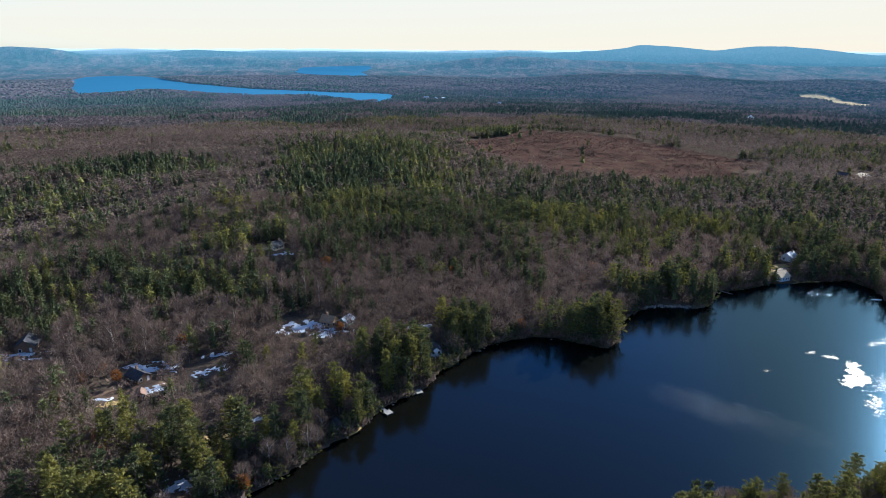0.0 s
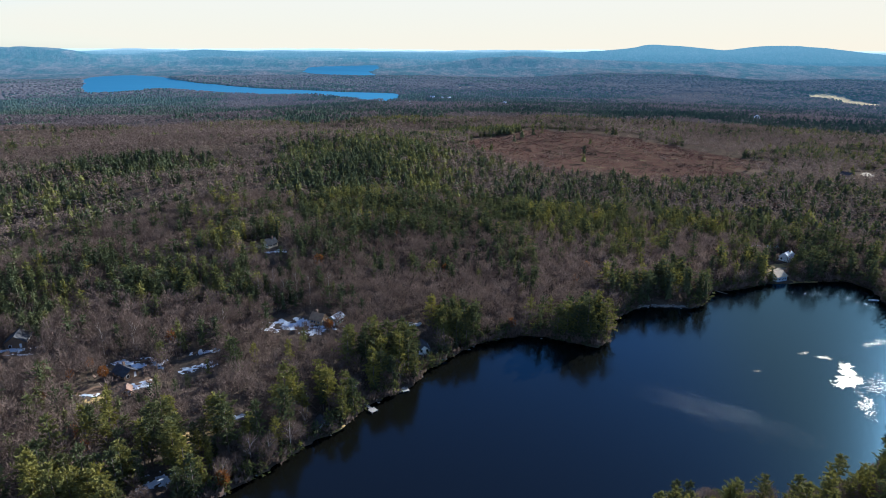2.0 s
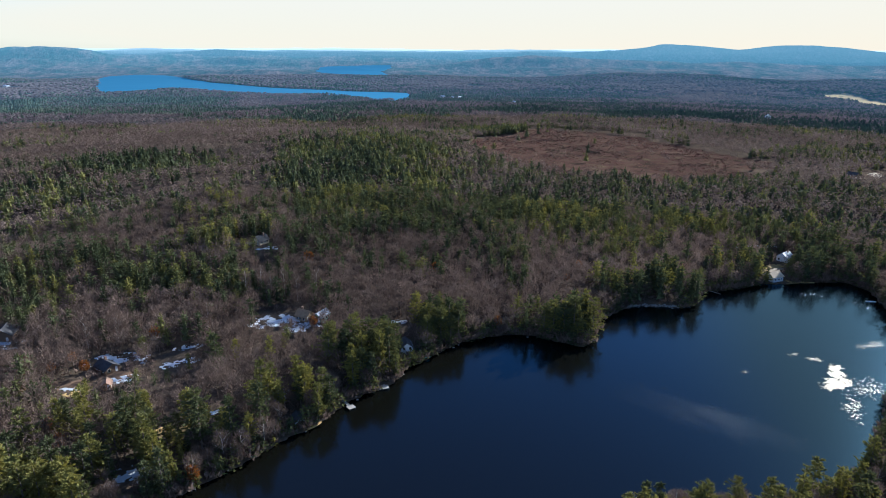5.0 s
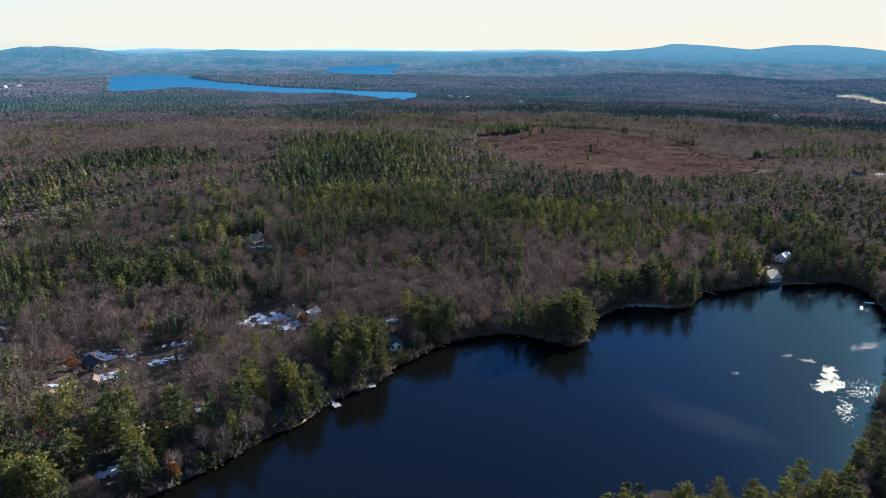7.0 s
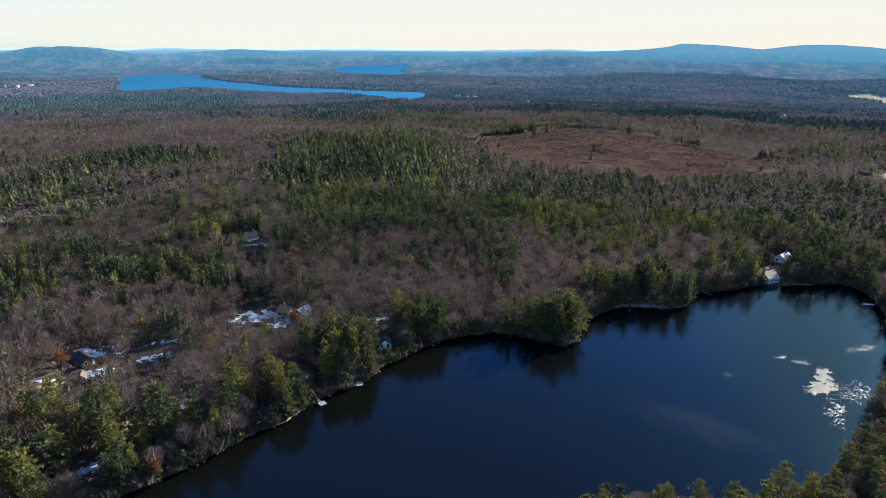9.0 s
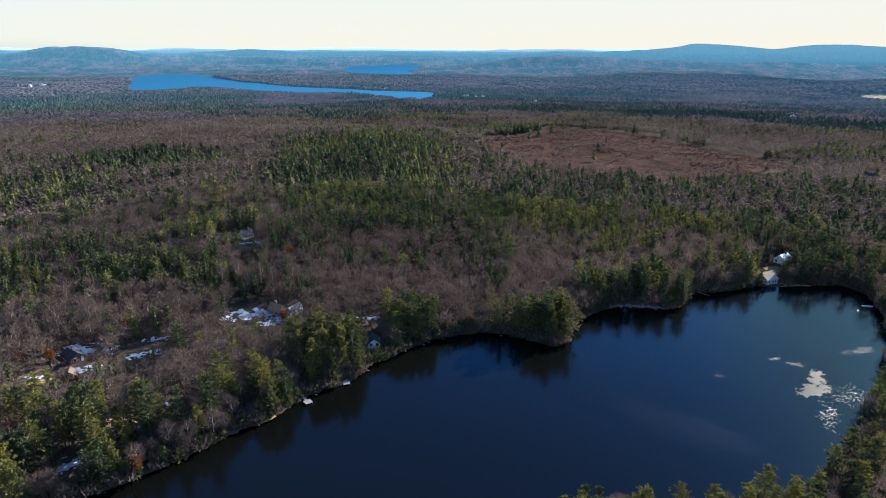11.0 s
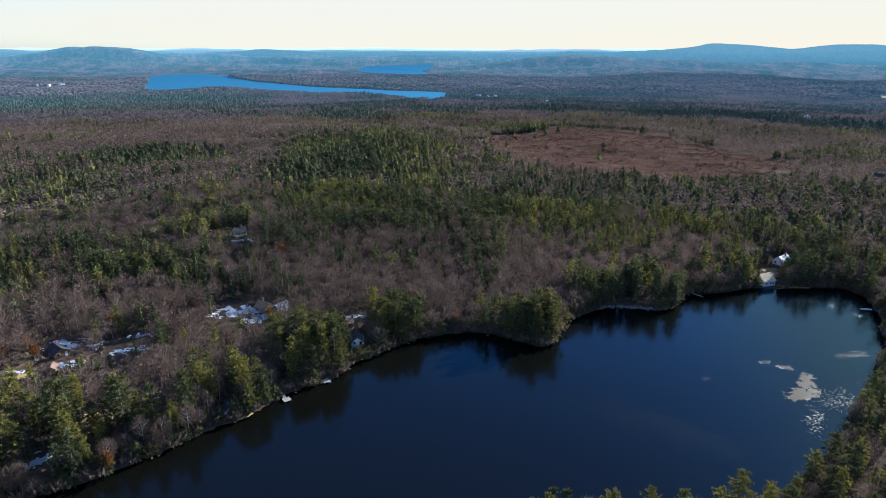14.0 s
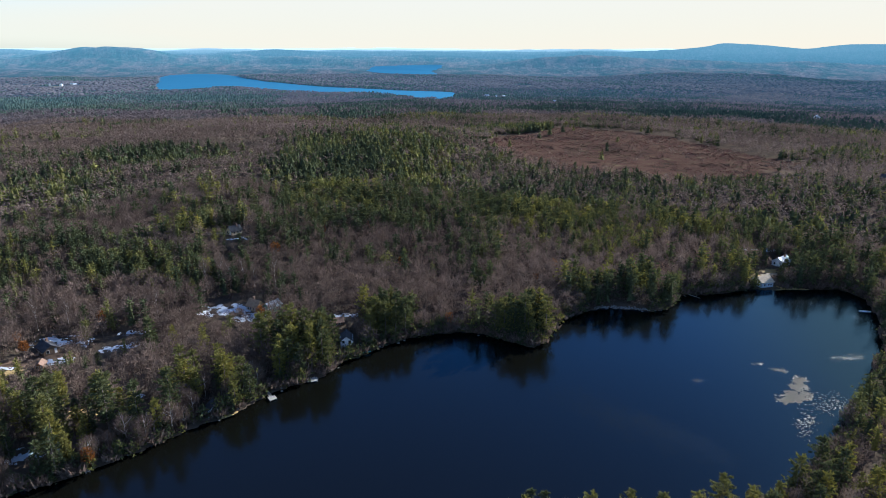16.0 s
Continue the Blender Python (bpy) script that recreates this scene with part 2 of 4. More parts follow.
# the near lake's shore, round from the south-west
SHORE = [(-132, 100), (-112, 141), (-99, 153), (-84, 167), (-73, 179), (-56, 194), (-48, 208), (-32, 223),
         (-21, 239), (-3, 258), (14, 269), (30, 271), (45, 267), (56, 260), (64, 264), (69, 281), (80, 295),
         (96, 305), (126, 304), (139, 323), (158, 328), (184, 336), (214, 338), (232, 338), (233, 318),
         (222, 288), (209, 262), (182, 229), (163, 206), (142, 181), (120, 163), (95, 153), (62, 152),
         (42, 147), (30, 128), (0, 98), (-60, 82), (-110, 80)]


def smooth_ring(points, steps, wobble, seed):
    n, out = len(points), []
    for i in range(n):
        a, b, c, d = (Vector(points[(i + k) % n]) for k in (-1, 0, 1, 2))
        for k in range(steps):
            t = k / steps
            p = 0.5 * (2 * b + (c - a) * t + (2 * a - 5 * b + 4 * c - d) * t * t + (3 * b - a - 3 * c + d) * t ** 3)
            out.append((p.x, p.y))
    ring = np.array(out)
    ring[:, 0] += wobble * vnoise(ring[:, 0], ring[:, 1], 7.0, seed)
    ring[:, 1] += wobble * vnoise(ring[:, 0], ring[:, 1], 7.0, seed + 1)
    return ring


LAKE_RING = smooth_ring(SHORE, 4, 1.6, 3)


# the two far lakes
FAR_RING = smooth_ring(
    [(-1433, 2834), (-1700, 3380), (-1930, 3915), (-1867, 4224), (-1600, 4088), (-1307, 3638), (-936, 3190), (-655, 2951), (-340, 2783), (-115, 2690),
     (-75, 2500), (-155, 2118), (-215, 2260), (-256, 2382), (-428, 2560), (-593, 2610), (-794, 2663), (-1040, 2850), (-1150, 2880), (-1199, 2712), (-1308, 2636)], 4, 14, 4)
FARTHEST_RING = smooth_ring(
    [(-871, 5172), (-942, 5839), (-640, 6200), (-405, 6396), (-329, 5477), (-352, 4883), (-267, 4206), (-467, 4274), (-771, 4625)], 4, 18, 4)


def from_shore(x, y):
    """Distance from the near lake's shore; negative over the water."""
    x, y = np.asarray(x, float), np.asarray(y, float)
    best = np.full(x.shape, 1e9)
    inside = np.zeros(x.shape, bool)
    a, b = LAKE_RING, np.roll(LAKE_RING, -1, 0)
    for (ax, ay), (bx, by) in zip(a, b):
        dx, dy = bx - ax, by - ay
        t = np.clip(((x - ax) * dx + (y - ay) * dy) / (dx * dx + dy * dy), 0, 1)
        best = np.minimum(best, (x - ax - t * dx) ** 2 + (y - ay - t * dy) ** 2)
        cross = (ay > y) != (by > y)
        inside ^= cross & (x < dx * (y - ay) / (dy if dy else 1e-9) + ax)
    d = np.sqrt(best)
    return np.where(inside, -d, d)


def in_ring(x, y, ring):
    inside = np.zeros(np.shape(x), bool)
    for (ax, ay), (bx, by) in zip(ring, ring[1:] + ring[:1]):
        cross = (ay > y) != (by > y)
        inside ^= cross & (x < (bx - ax) * (y - ay) / ((by - ay) or 1e-9) + ax)
    return inside


def polar(deg, dist):
    return dist * math.sin(radians(deg)), dist * math.cos(radians(deg))


def land(x, y, shore=None):
    """Height of the ground, in true metres, with the near lake at 0."""
    x, y = np.asarray(x, float), np.asarray(y, float)
    dist = np.hypot(x, y)
    if shore is None:
        shore = np.full(x.shape, 300.0)
        near = dist < 620
        shore[near] = from_shore(x[near], y[near])
    out = np.maximum(shore, 0)
    z = np.where(shore > 0, 0.25 + 8.7 * (1 - np.exp(-out / 55)), np.maximum(-4.0, shore * 0.5) - 0.2)
    rise = ease(0, 70, shore)
    z = z + rise * (27 * hill(x, y, -55, 640, 110, 150) + 9 * hill(x, y, -165, 420, 120, 110)
                    + 7 * hill(x, y, -260, 600, 140, 120) + 8 * hill(x, y, -110, 352, 45, 40)
                    + 7 * hill(x, y, 265, 465, 100, 60) + 8 * hill(x, y, -240, 770, 160, 120))
    z = z + rise * (2.0 * vnoise(x, y, 60, 5) + 3.0 * vnoise(x, y, 170, 6) * ease(300, 500, dist))
    # low parallel ridges over the western slopes
    west = ease(300, 420, dist) * (1 - ease(1100, 1500, dist)) * ease(-60, -170, x) * rise
    along, across = 0.86 * x + 0.5 * y, 0.86 * y - 0.5 * x
    z = z + west * (7.0 * vnoise(along / 2.6, across, 62, 14) + 3.0 * vnoise(along / 2, across, 30, 15))
    z = z - 70 * ease(800, 2600, dist)
    flat_lakes = 1 - hill(x, y, -900, 3050, 1100, 700) - hill(x, y, -600, 5200, 700, 900)
    flat_lakes = np.clip(flat_lakes, 0, 1)
    z = z + flat_lakes * ease(700, 2000, dist) * (9 * vnoise(x, y, 420, 7) + 4 * vnoise(x, y, 160, 8))
    z = z + flat_lakes * ease(2600, 5000, dist) * (30 * vnoise(x, y, 1300, 9) + 14 * vnoise(x, y, 500, 19))
    z = z + ease(5500, 9000, dist) * (26 * vnoise(x, y, 2600, 10) + 18 * vnoise(x, y, 900, 11) + 9 * vnoise(x, y, 380, 12))
    z = z + 30 * ease(7000, 26000, dist)
    for deg, d, height, wide, deep in ((19.8, 14000, 112, 520, 2000), (23.0, 14000, 78, 430, 2000), (29.4, 14000, 128, 680, 2000),
                                       (15.2, 14000, 55, 900, 2000), (25.0, 13500, 88, 2700, 2800), (33.5, 14000, 60, 700, 2000), (-31.8, 9500, 95, 420, 1500),
                                       (-28.6, 9500, 90, 420, 1500), (-30.5, 9500, 60, 1100, 1800),
                                       (-17.2, 12500, 85, 800, 1500), (7.5, 6500, 62, 620, 900), (12.5, 6700, 48, 800, 900)):
        cx, cy = polar(deg, d)
        c, s = math.cos(radians(deg)), math.sin(radians(deg))
        z = z + height * np.exp(-(((x - cx) * c - (y - cy) * s) / wide) ** 2 - (((x - cx) * s + (y - cy) * c) / deep) ** 2)
    for ring, level in ((FAR_RING, -61.5), (FARTHEST_RING, -61.5)):
        mid = ring.mean(0)
        wide = (ring - mid) * 1.10 + mid
        z = np.where((dist > 2000) & in_ring(x, y, [tuple(p) for p in wide]), np.minimum(z, level), z)
    return z


NEAR_LIMIT, SPAN, EYE_Z = 2600.0, 2150.0, 130.0


def squash(x, y, z):
    """The land past 2.6 km is drawn in towards it along the lines of sight, to end at 4.75 km."""
    dist = np.hypot(x, y)
    far = np.maximum(dist - NEAR_LIMIT, 0)
    k = np.where(far > 0, (NEAR_LIMIT + SPAN * (1 - np.exp(-far / SPAN))) / np.maximum(dist, 1), 1.0)
    return x * k, y * k, EYE_Z + (z - EYE_Z) * k


MARSH_RING = [(14, 690), (40, 820), (62, 880), (150, 960), (250, 890), (318, 762), (362, 665), (300, 590), (215, 575), (125, 600), (50, 630)]
FIELDS = [[(1603, 2618), (1690, 2750), (1782, 2700), (1640, 2240), (1483, 2012), (1500, 2207)],
          [(1740, 3900), (1860, 3860), (1850, 3790), (1735, 3830)],
          [(186, 3238), (263, 3130), (240, 2977), (172, 3054)],
          [(-2150, 2700), (-1790, 2700), (-1800, 2900), (-2080, 2880)]]
FAR_MARSH = [(-150, 1990), (-60, 1960), (0, 2180), (-90, 2250)]


def haze_at(dist):
    """Strength of the painted blue haze glow on land so far off."""
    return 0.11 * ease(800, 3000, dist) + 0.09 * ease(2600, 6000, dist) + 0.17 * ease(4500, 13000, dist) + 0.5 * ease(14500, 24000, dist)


def mesh_from(name, verts, faces, attrs=(), smooth=False):
    """A mesh from arrays of places and of corners (all with as many)."""
    verts, faces = np.asarray(verts, np.float32), np.asarray(faces, np.int32)
    me = bpy.data.meshes.new(name)
    me.vertices.add(len(verts))
    me.vertices.foreach_set("co", verts.ravel())
    me.loops.add(faces.size)
    me.loops.foreach_set("vertex_index", faces.ravel())
    me.polygons.add(len(faces))
    n = faces.shape[1]
    me.polygons.foreach_set("loop_start", np.arange(len(faces), dtype=np.int32) * n)
    me.polygons.foreach_set("loop_total", np.full(len(faces), n, np.int32))
    for key, values in attrs:
        at = me.attributes.new(key, "FLOAT", "POINT")
        at.data.foreach_set("value", np.asarray(values, np.float32))
    me.update(calc_edges=True)
    me.validate()
    if smooth:
        me.polygons.foreach_set("use_smooth", np.ones(len(faces), bool))
    return me


def sheet(name, rings, angles, material_, label):
    r, a = np.meshgrid(rings, np.radians(angles), indexing="ij")
    x, y = r * np.sin(a), r * np.cos(a)
    z = land(x.ravel(), y.ravel()).reshape(x.shape)
    dist = np.hypot(x, y)
    marsh = in_ring(x + 26 * vnoise(x, y, 48, 21), y + 26 * vnoise(x, y, 48, 22), MARSH_RING)
    fields = np.zeros(x.shape)
    for ring in FIELDS:
        fields = np.maximum(fields, in_ring(x, y, ring))
    brown = marsh | in_ring(x, y, FAR_MARSH)
    sx, sy, sz = squash(x, y, z)
    verts = np.stack([sx, sy, sz], -1).reshape(-1, 3)
    nr, na = x.shape
    i = np.arange(nr - 1)[:, None] * na + np.arange(na - 1)[None, :]
    faces = np.stack([i, i + 1, i + na + 1, i + na], -1).reshape(-1, 4)[:, ::-1]
    haze = haze_at(dist).ravel()
    me = mesh_from(name, verts, faces, (("open", fields.ravel()), ("marsh", brown.ravel()), ("haze", haze)), smooth=True)
    me.materials.append(material_)
    return tagged(new(name, me), label, kind="structure", category="ground")


angles = np.concatenate([np.arange(-180, -50, 6.5), np.arange(-50, 50, 0.36), np.arange(50, 180.1, 6.5)])
angles = np.unique(np.append(angles[angles < 180], 180.0))
near_rings = np.concatenate([[0.5, 20, 40, 60, 80], np.arange(95, 420, 3.0), 420 * 1.022 ** np.arange(0, 86)])
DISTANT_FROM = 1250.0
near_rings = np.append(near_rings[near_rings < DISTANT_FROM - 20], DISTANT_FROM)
ground = sheet("ground", near_rings, angles, GROUND, "brown leaf-littered forest floor round the lake, wooded to the distance")
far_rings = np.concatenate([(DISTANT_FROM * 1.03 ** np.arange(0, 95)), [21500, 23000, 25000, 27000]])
sheet("hazed_far_land", far_rings, angles, DISTANT, "far woods and hills to the horizon, blue haze painted in")

# lakes
def flat_sheet(name, ring, z, material_, label):
    bm = bmesh.new()
    pts = squash(*(np.array([p[k] for p in ring]) for k in (0, 1)), np.full(len(ring), z))
    bm.faces.new([bm.verts.new(p) for p in zip(*pts)])
    bmesh.ops.triangulate(bm, faces=bm.faces[:])
    bmesh.ops.recalc_face_normals(bm, faces=bm.faces[:])
    me = bpy.data.meshes.new(name)
    bm.to_mesh(me)
    bm.free()
    if me.polygons[0].normal.z < 0:
        me.flip_normals()
    me.materials.append(material_)
    return tagged(new(name, me), label, kind="structure", category="water")


flat_sheet("water", [(-190, 60), (280, 60), (280, 380), (-190, 380)], 0.0, LAKE, "dark blue pond, still with a few wind-ruffled patches of painted cream glint")
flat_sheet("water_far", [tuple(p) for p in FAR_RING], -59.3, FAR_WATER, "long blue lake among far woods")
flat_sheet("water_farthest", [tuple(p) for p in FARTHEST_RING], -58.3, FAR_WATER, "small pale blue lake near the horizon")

# ---- woods ----
RND = np.random.RandomState(11)


def tuft(at, aim, length, width, blades, spread, rnd):
    """Blades of foliage from one point, fanned about a direction: corner places, three to a blade."""
    out = []
    aim = aim / np.linalg.norm(aim)
    for _ in range(blades):
        d = aim + spread * rnd.normal(size=3)
        d /= np.linalg.norm(d)
        side = np.cross(d, rnd.normal(size=3))
        side *= width / 2 / (np.linalg.norm(side) + 1e-6)
        out += [at - side - d * length * 0.25, at + side - d * length * 0.25, at + d * length]
    return out


def pine_crown(rnd, height, radius, tiers, limbs, plumes, blades, size):
    """A white pine's crown: flat plumes of needles on level limbs, in storeys with gaps between them."""
    pts = []
    start = rnd.uniform(0.14, 0.28)
    lean = rnd.uniform(0.65, 1.3, 8)
    for k in range(tiers):
        u = max(0.0, (k + rnd.uniform(-0.3, 0.3)) / tiers)
        z = height * (start + (1 - start) * u)
        reach = radius * (0.2 + 0.9 * (1 - u) ** 0.7) * min(1.0, 0.62 + 2.2 * u) * rnd.uniform(0.7, 1.2)
        turn = rnd.uniform(0, 6.28)
        for j in range(limbs):
            a = turn + 6.283 * j / limbs + rnd.uniform(-0.4, 0.4)
            ln = reach * rnd.uniform(0.55, 1.15) * lean[int(a / 0.7854) % 8]
            droop = rnd.uniform(-0.25, 0.25)
            for q in range(plumes):
                f = 0.9 if plumes == 1 else 0.32 + 0.68 * q / (plumes - 1)
                at = np.array([math.cos(a) * ln * f, math.sin(a) * ln * f, z + droop + 0.16 * ln * f * f])
                at += rnd.normal(size=3) * size * np.array([0.3, 0.3, 0.12])
                aim = np.array([math.cos(a), math.sin(a), rnd.uniform(0.05, 0.5)])
                pts += tuft(at, aim, size * rnd.uniform(0.75, 1.25), size * 0.62, blades, 0.5, rnd)
    pts += tuft(np.array([0, 0, height * 0.97]), np.array([0, 0, 1.0]), size * 1.2, size * 0.5, max(2, blades), 0.25, rnd)
    return np.array(pts)


def bare_crown(rnd, height, radius, twigs, length, width):
    """Twigs of a leafless crown, fanned outward and up from inside an oval."""
    pts = []
    for _ in range(twigs):
        d = rnd.normal(size=3)
        d /= np.linalg.norm(d)
        r = rnd.uniform(0.25, 1.0) ** 0.6
        c = np.array([d[0] * radius * r, d[1] * radius * r, height * (0.62 + 0.33 * d[2] * r)])
        aim = np.array([d[0] * 0.8, d[1] * 0.8, 0.75 + 0.3 * d[2]])
        pts += tuft(c, aim, length * rnd.uniform(0.6, 1.3), width, 1, 0.3, rnd)
    return np.array(pts)


def tube(a, b, ra, rb, sides=5):
    """Triangles of a tapered limb between two points."""
    a, b = np.array(a, float), np.array(b, float)
    d = b - a
    u = np.cross(d, (0.3, 0.9, 0.1))
    u /= np.linalg.norm(u)
    v = np.cross(d, u)
    v /= np.linalg.norm(v)
    ang = [6.2832 * k / sides for k in range(sides + 1)]
    lo = [a + ra * (math.cos(t) * u + math.sin(t) * v) for t in ang]
    hi = [b + rb * (math.cos(t) * u + math.sin(t) * v) for t in ang]
    out = []
    for k in range(sides):
        out += [lo[k], lo[k + 1], hi[k + 1], lo[k], hi[k + 1], hi[k]]
    return out


def bare_limbs(rnd, height, radius, count, thick):
    pts = tube((0, 0, -0.6), (0.1, 0.05, height * 0.5), thick, thick * 0.6) + tube((0.1, 0.05, height * 0.5), (0, 0.2, height * 0.93), thick * 0.6, 0.03, 4)
    for k in range(count):
        a = 2.4 * k + rnd.uniform(-0.4, 0.4)
        z0 = height * rnd.uniform(0.3, 0.7)
        r = radius * rnd.uniform(0.55, 0.95)
        mid = np.array([math.cos(a) * r * 0.55, math.sin(a) * r * 0.55, z0 + height * 0.13])
        tip = np.array([math.cos(a) * r, math.sin(a) * r, min(z0 + height * rnd.uniform(0.22, 0.34), height * 0.96)])
        pts += tube((0.05, 0.03, z0), mid, thick * 0.45, thick * 0.26, 4) + tube(mid, tip, thick * 0.26, 0.02, 3)
    return np.array(pts)


def pine_trunk(rnd, height):
    return np.array(tube((0, 0, -0.6), (0, 0, height * 0.5), 0.28, 0.18, 6) + tube((0, 0, height * 0.5), (0, 0, height * 0.97), 0.18, 0.04, 5))


def spire(rnd, height, radius, tiers, points):
    """A conifer as ragged skirts of boughs, one above another, with jagged rims."""
    pts = []
    low = rnd.uniform(0.08, 0.2)
    for k in range(tiers):
        u = k / tiers
        z = height * (low + (1 - low) * u)
        top = np.array([rnd.normal() * 0.12, rnd.normal() * 0.12, min(height, z + height * (1 - low) / tiers * rnd.uniform(1.5, 1.9))])
        if k == tiers - 1:
            top[2] = height
        turn = rnd.uniform(0, 6.28)
        rim = []
        for j in range(points):
            a = turn + 6.2832 * j / points + rnd.uniform(-0.2, 0.2)
            r = radius * (0.1 + 0.95 * (1 - u) ** 0.68) * (rnd.uniform(0.85, 1.25) if j % 2 else rnd.uniform(0.5, 0.8))
            rim.append(np.array([math.cos(a) * r, math.sin(a) * r, z + rnd.uniform(-0.03, 0.04) * height + (0.0 if j % 2 else 0.03 * height)]))
        for j in range(points):
            pts += [rim[j], rim[(j + 1) % points], top]
    return np.array(pts)


def facet_crown(rnd, height, radius, facets, size):
    """Sprays of twigs lying about a rounded, gappy crown."""
    pts = []
    for k in range(facets):
        d = rnd.normal(size=3)
        d[2] = abs(d[2]) * 0.9 - 0.15
        d /= np.linalg.norm(d)
        r = radius * rnd.uniform(0.7, 1.05)
        c = np.array([d[0] * r, d[1] * r, height * 0.56 + d[2] * height * 0.40])
        n = d + np.array([0, 0, 0.75]) + rnd.normal(size=3) * 0.4
        u = np.cross(n, rnd.normal(size=3))
        u /= np.linalg.norm(u)
        v = np.cross(n, u)
        v /= np.linalg.norm(v)
        a = rnd.uniform(0, 6.28)
        for j in range(3):
            t = a + 2.094 * j + rnd.uniform(-0.5, 0.5)
            pts.append(c + size * rnd.uniform(0.6, 1.25) * (math.cos(t) * u + math.sin(t) * v))
    return np.array(pts)


def dome(rnd, height, radius, sides):
    """A rounded, uneven crown as it shows from far off."""
    ang = [6.2832 * k / sides + rnd.uniform(-0.25, 0.25) for k in range(sides)]
    rim = [np.array([math.cos(t) * radius * rnd.uniform(0.85, 1.15), math.sin(t) * radius * rnd.uniform(0.85, 1.15), height * rnd.uniform(0.6, 0.72)]) for t in ang]
    mid = [np.array([math.cos(t + 0.4) * radius * rnd.uniform(0.5, 0.7), math.sin(t + 0.4) * radius * rnd.uniform(0.5, 0.7), height * rnd.uniform(0.87, 0.96)]) for t in ang]
    top = np.array([rnd.normal() * 0.2, rnd.normal() * 0.2, height])
    pts = []
    for k in range(sides):
        j = (k + 1) % sides
        pts += [rim[k], rim[j], mid[k], rim[j], mid[j], mid[k], mid[k], mid[j], top]
    return np.array(pts)


def far_bare(rnd, height, radius, blades):
    """A low ragged dome of twig sprays."""
    pts = []
    for k in range(blades):
        a = 6.2832 * k / blades + rnd.uniform(-0.4, 0.4)
        r = radius * rnd.uniform(0.3, 1.0)
        at = np.array([math.cos(a) * r, math.sin(a) * r, height * rnd.uniform(0.4, 0.62)])
        pts += tuft(at, np.array([math.cos(a) * 0.5, math.sin(a) * 0.5, 1.0]), height * rnd.uniform(0.25, 0.45), radius * (0.75 if blades < 12 else 0.42), 1, 0.2, rnd)
    return np.array(pts)


def tris(name, pts, material_, tint):
    me = mesh_from(name, pts, np.arange(len(pts)).reshape(-1, 3), (("tint", np.full(len(pts), tint)),))
    me.materials.append(material_)
    return me


# clearings: x, y, radius
CLEAR = [(-111, 352, 8), (-107, 343, 5), (-120, 350, 5), (-72, 275, 9), (-85, 276, 11), (-142, 231, 10), (-117, 242, 7), (-150, 217, 6), (-137, 219, 6),
         (-146, 212, 6), (-118, 230, 8), (-23, 252, 7), (-18, 246, 5), (-29, 270, 8), (-60, 197, 6), (-106, 167, 5),
         (-102, 190, 6), (-91, 202, 5), (-198, 250, 8), (191, 345, 9), (197, 356, 7), (209, 370, 7), (206, 392, 5),
         (-42, 210, 5), (-29.5, 224.5, 5), (68, 278, 4), (393, 585, 11), (434, 616, 10), (424, 600, 9), (412, 586, 7), (108, 307, 3), (120, 307, 3), (161, 183, 4)]
# stands of pine: x, y, radii, share
STANDS = [(-69, 560, 80, 120, 0.9), (30, 420, 130, 62, 0.42), (-55, 425, 55, 48, 0.78), (77, 478, 52, 70, 0.85), (194, 424, 45, 36, 0.7), (255, 405, 40, 34, 0.55), (140, 540, 130, 60, 0.45),
          (-275, 592, 95, 42, 0.78), (-310, 483, 44, 48, 0.6), (-128, 353, 26, 22, 0.85), (-82, 350, 13, 20, 0.7), (-142, 303, 44, 17, 0.88), (-206, 300, 28, 42, 0.6),
          (-9, 269, 13, 13, 0.95), (58, 272, 10, 13, 0.95), (38, 276, 16, 10, 0.5), (-36, 231, 16, 13, 0.75), (-62, 202, 16, 13, 0.7), (-120, 182, 30, 22, 0.22), (-96, 185, 18, 12, 0.8),
          (-118, 154, 14, 11, 0.85), (-96, 167, 6, 8, 0.95), (110, 316, 38, 15, 0.75), (229, 350, 30, 19, 0.5), (170, 345, 22, 14, 0.6), (330, 470, 90, 50, 0.4),
          (52, 141, 14, 10, 0.6), (95, 140, 40, 14, 0.35), (136, 168, 24, 9, 0.7), (176, 214, 8, 8, 0.85),
          (-1060, 1950, 480, 520, 0.85), (-760, 1500, 230, 150, 0.7), (-330, 1750, 240, 90, 0.6), (-560, 1700, 300, 260, 0.35), (-163, 1140, 200, 60, 0.5), (462, 1230, 170, 90, 0.85), (128, 1320, 46, 60, 0.85),
          (70, 930, 80, 36, 0.95), (640, 1080, 150, 130, 0.4), (500, 720, 130, 60, 0.4), (-26, 335, 26, 20, 0.25), (24, 335, 22, 30, 0.3), (-12, 390, 11, 10, 0.95),
          (700, 1700, 500, 130, 0.6), (200, 2000, 500, 120, 0.5)]


def pine_share(x, y):
    p = 0.10 + 0.15 * vnoise(x, y, 38, 31) + 0.15 * vnoise(x, y, 130, 32)
    # thin belts of pine along the rises
    p = p + 0.9 * np.clip(vnoise(x * 0.3 + 0.1 * y, y, 42, 34) - 0.35, 0, 1) * ease(560, 760, y)
    for cx, cy, rx, ry, share in STANDS:
        d = np.hypot((x - cx) / rx, (y - cy) / ry) + 0.25 * vnoise(x, y, 0.4 * min(rx, ry) + 12, 33)
        p = p + (share - p) * np.clip((1.15 - d) / 0.35, 0, 1)
    return p


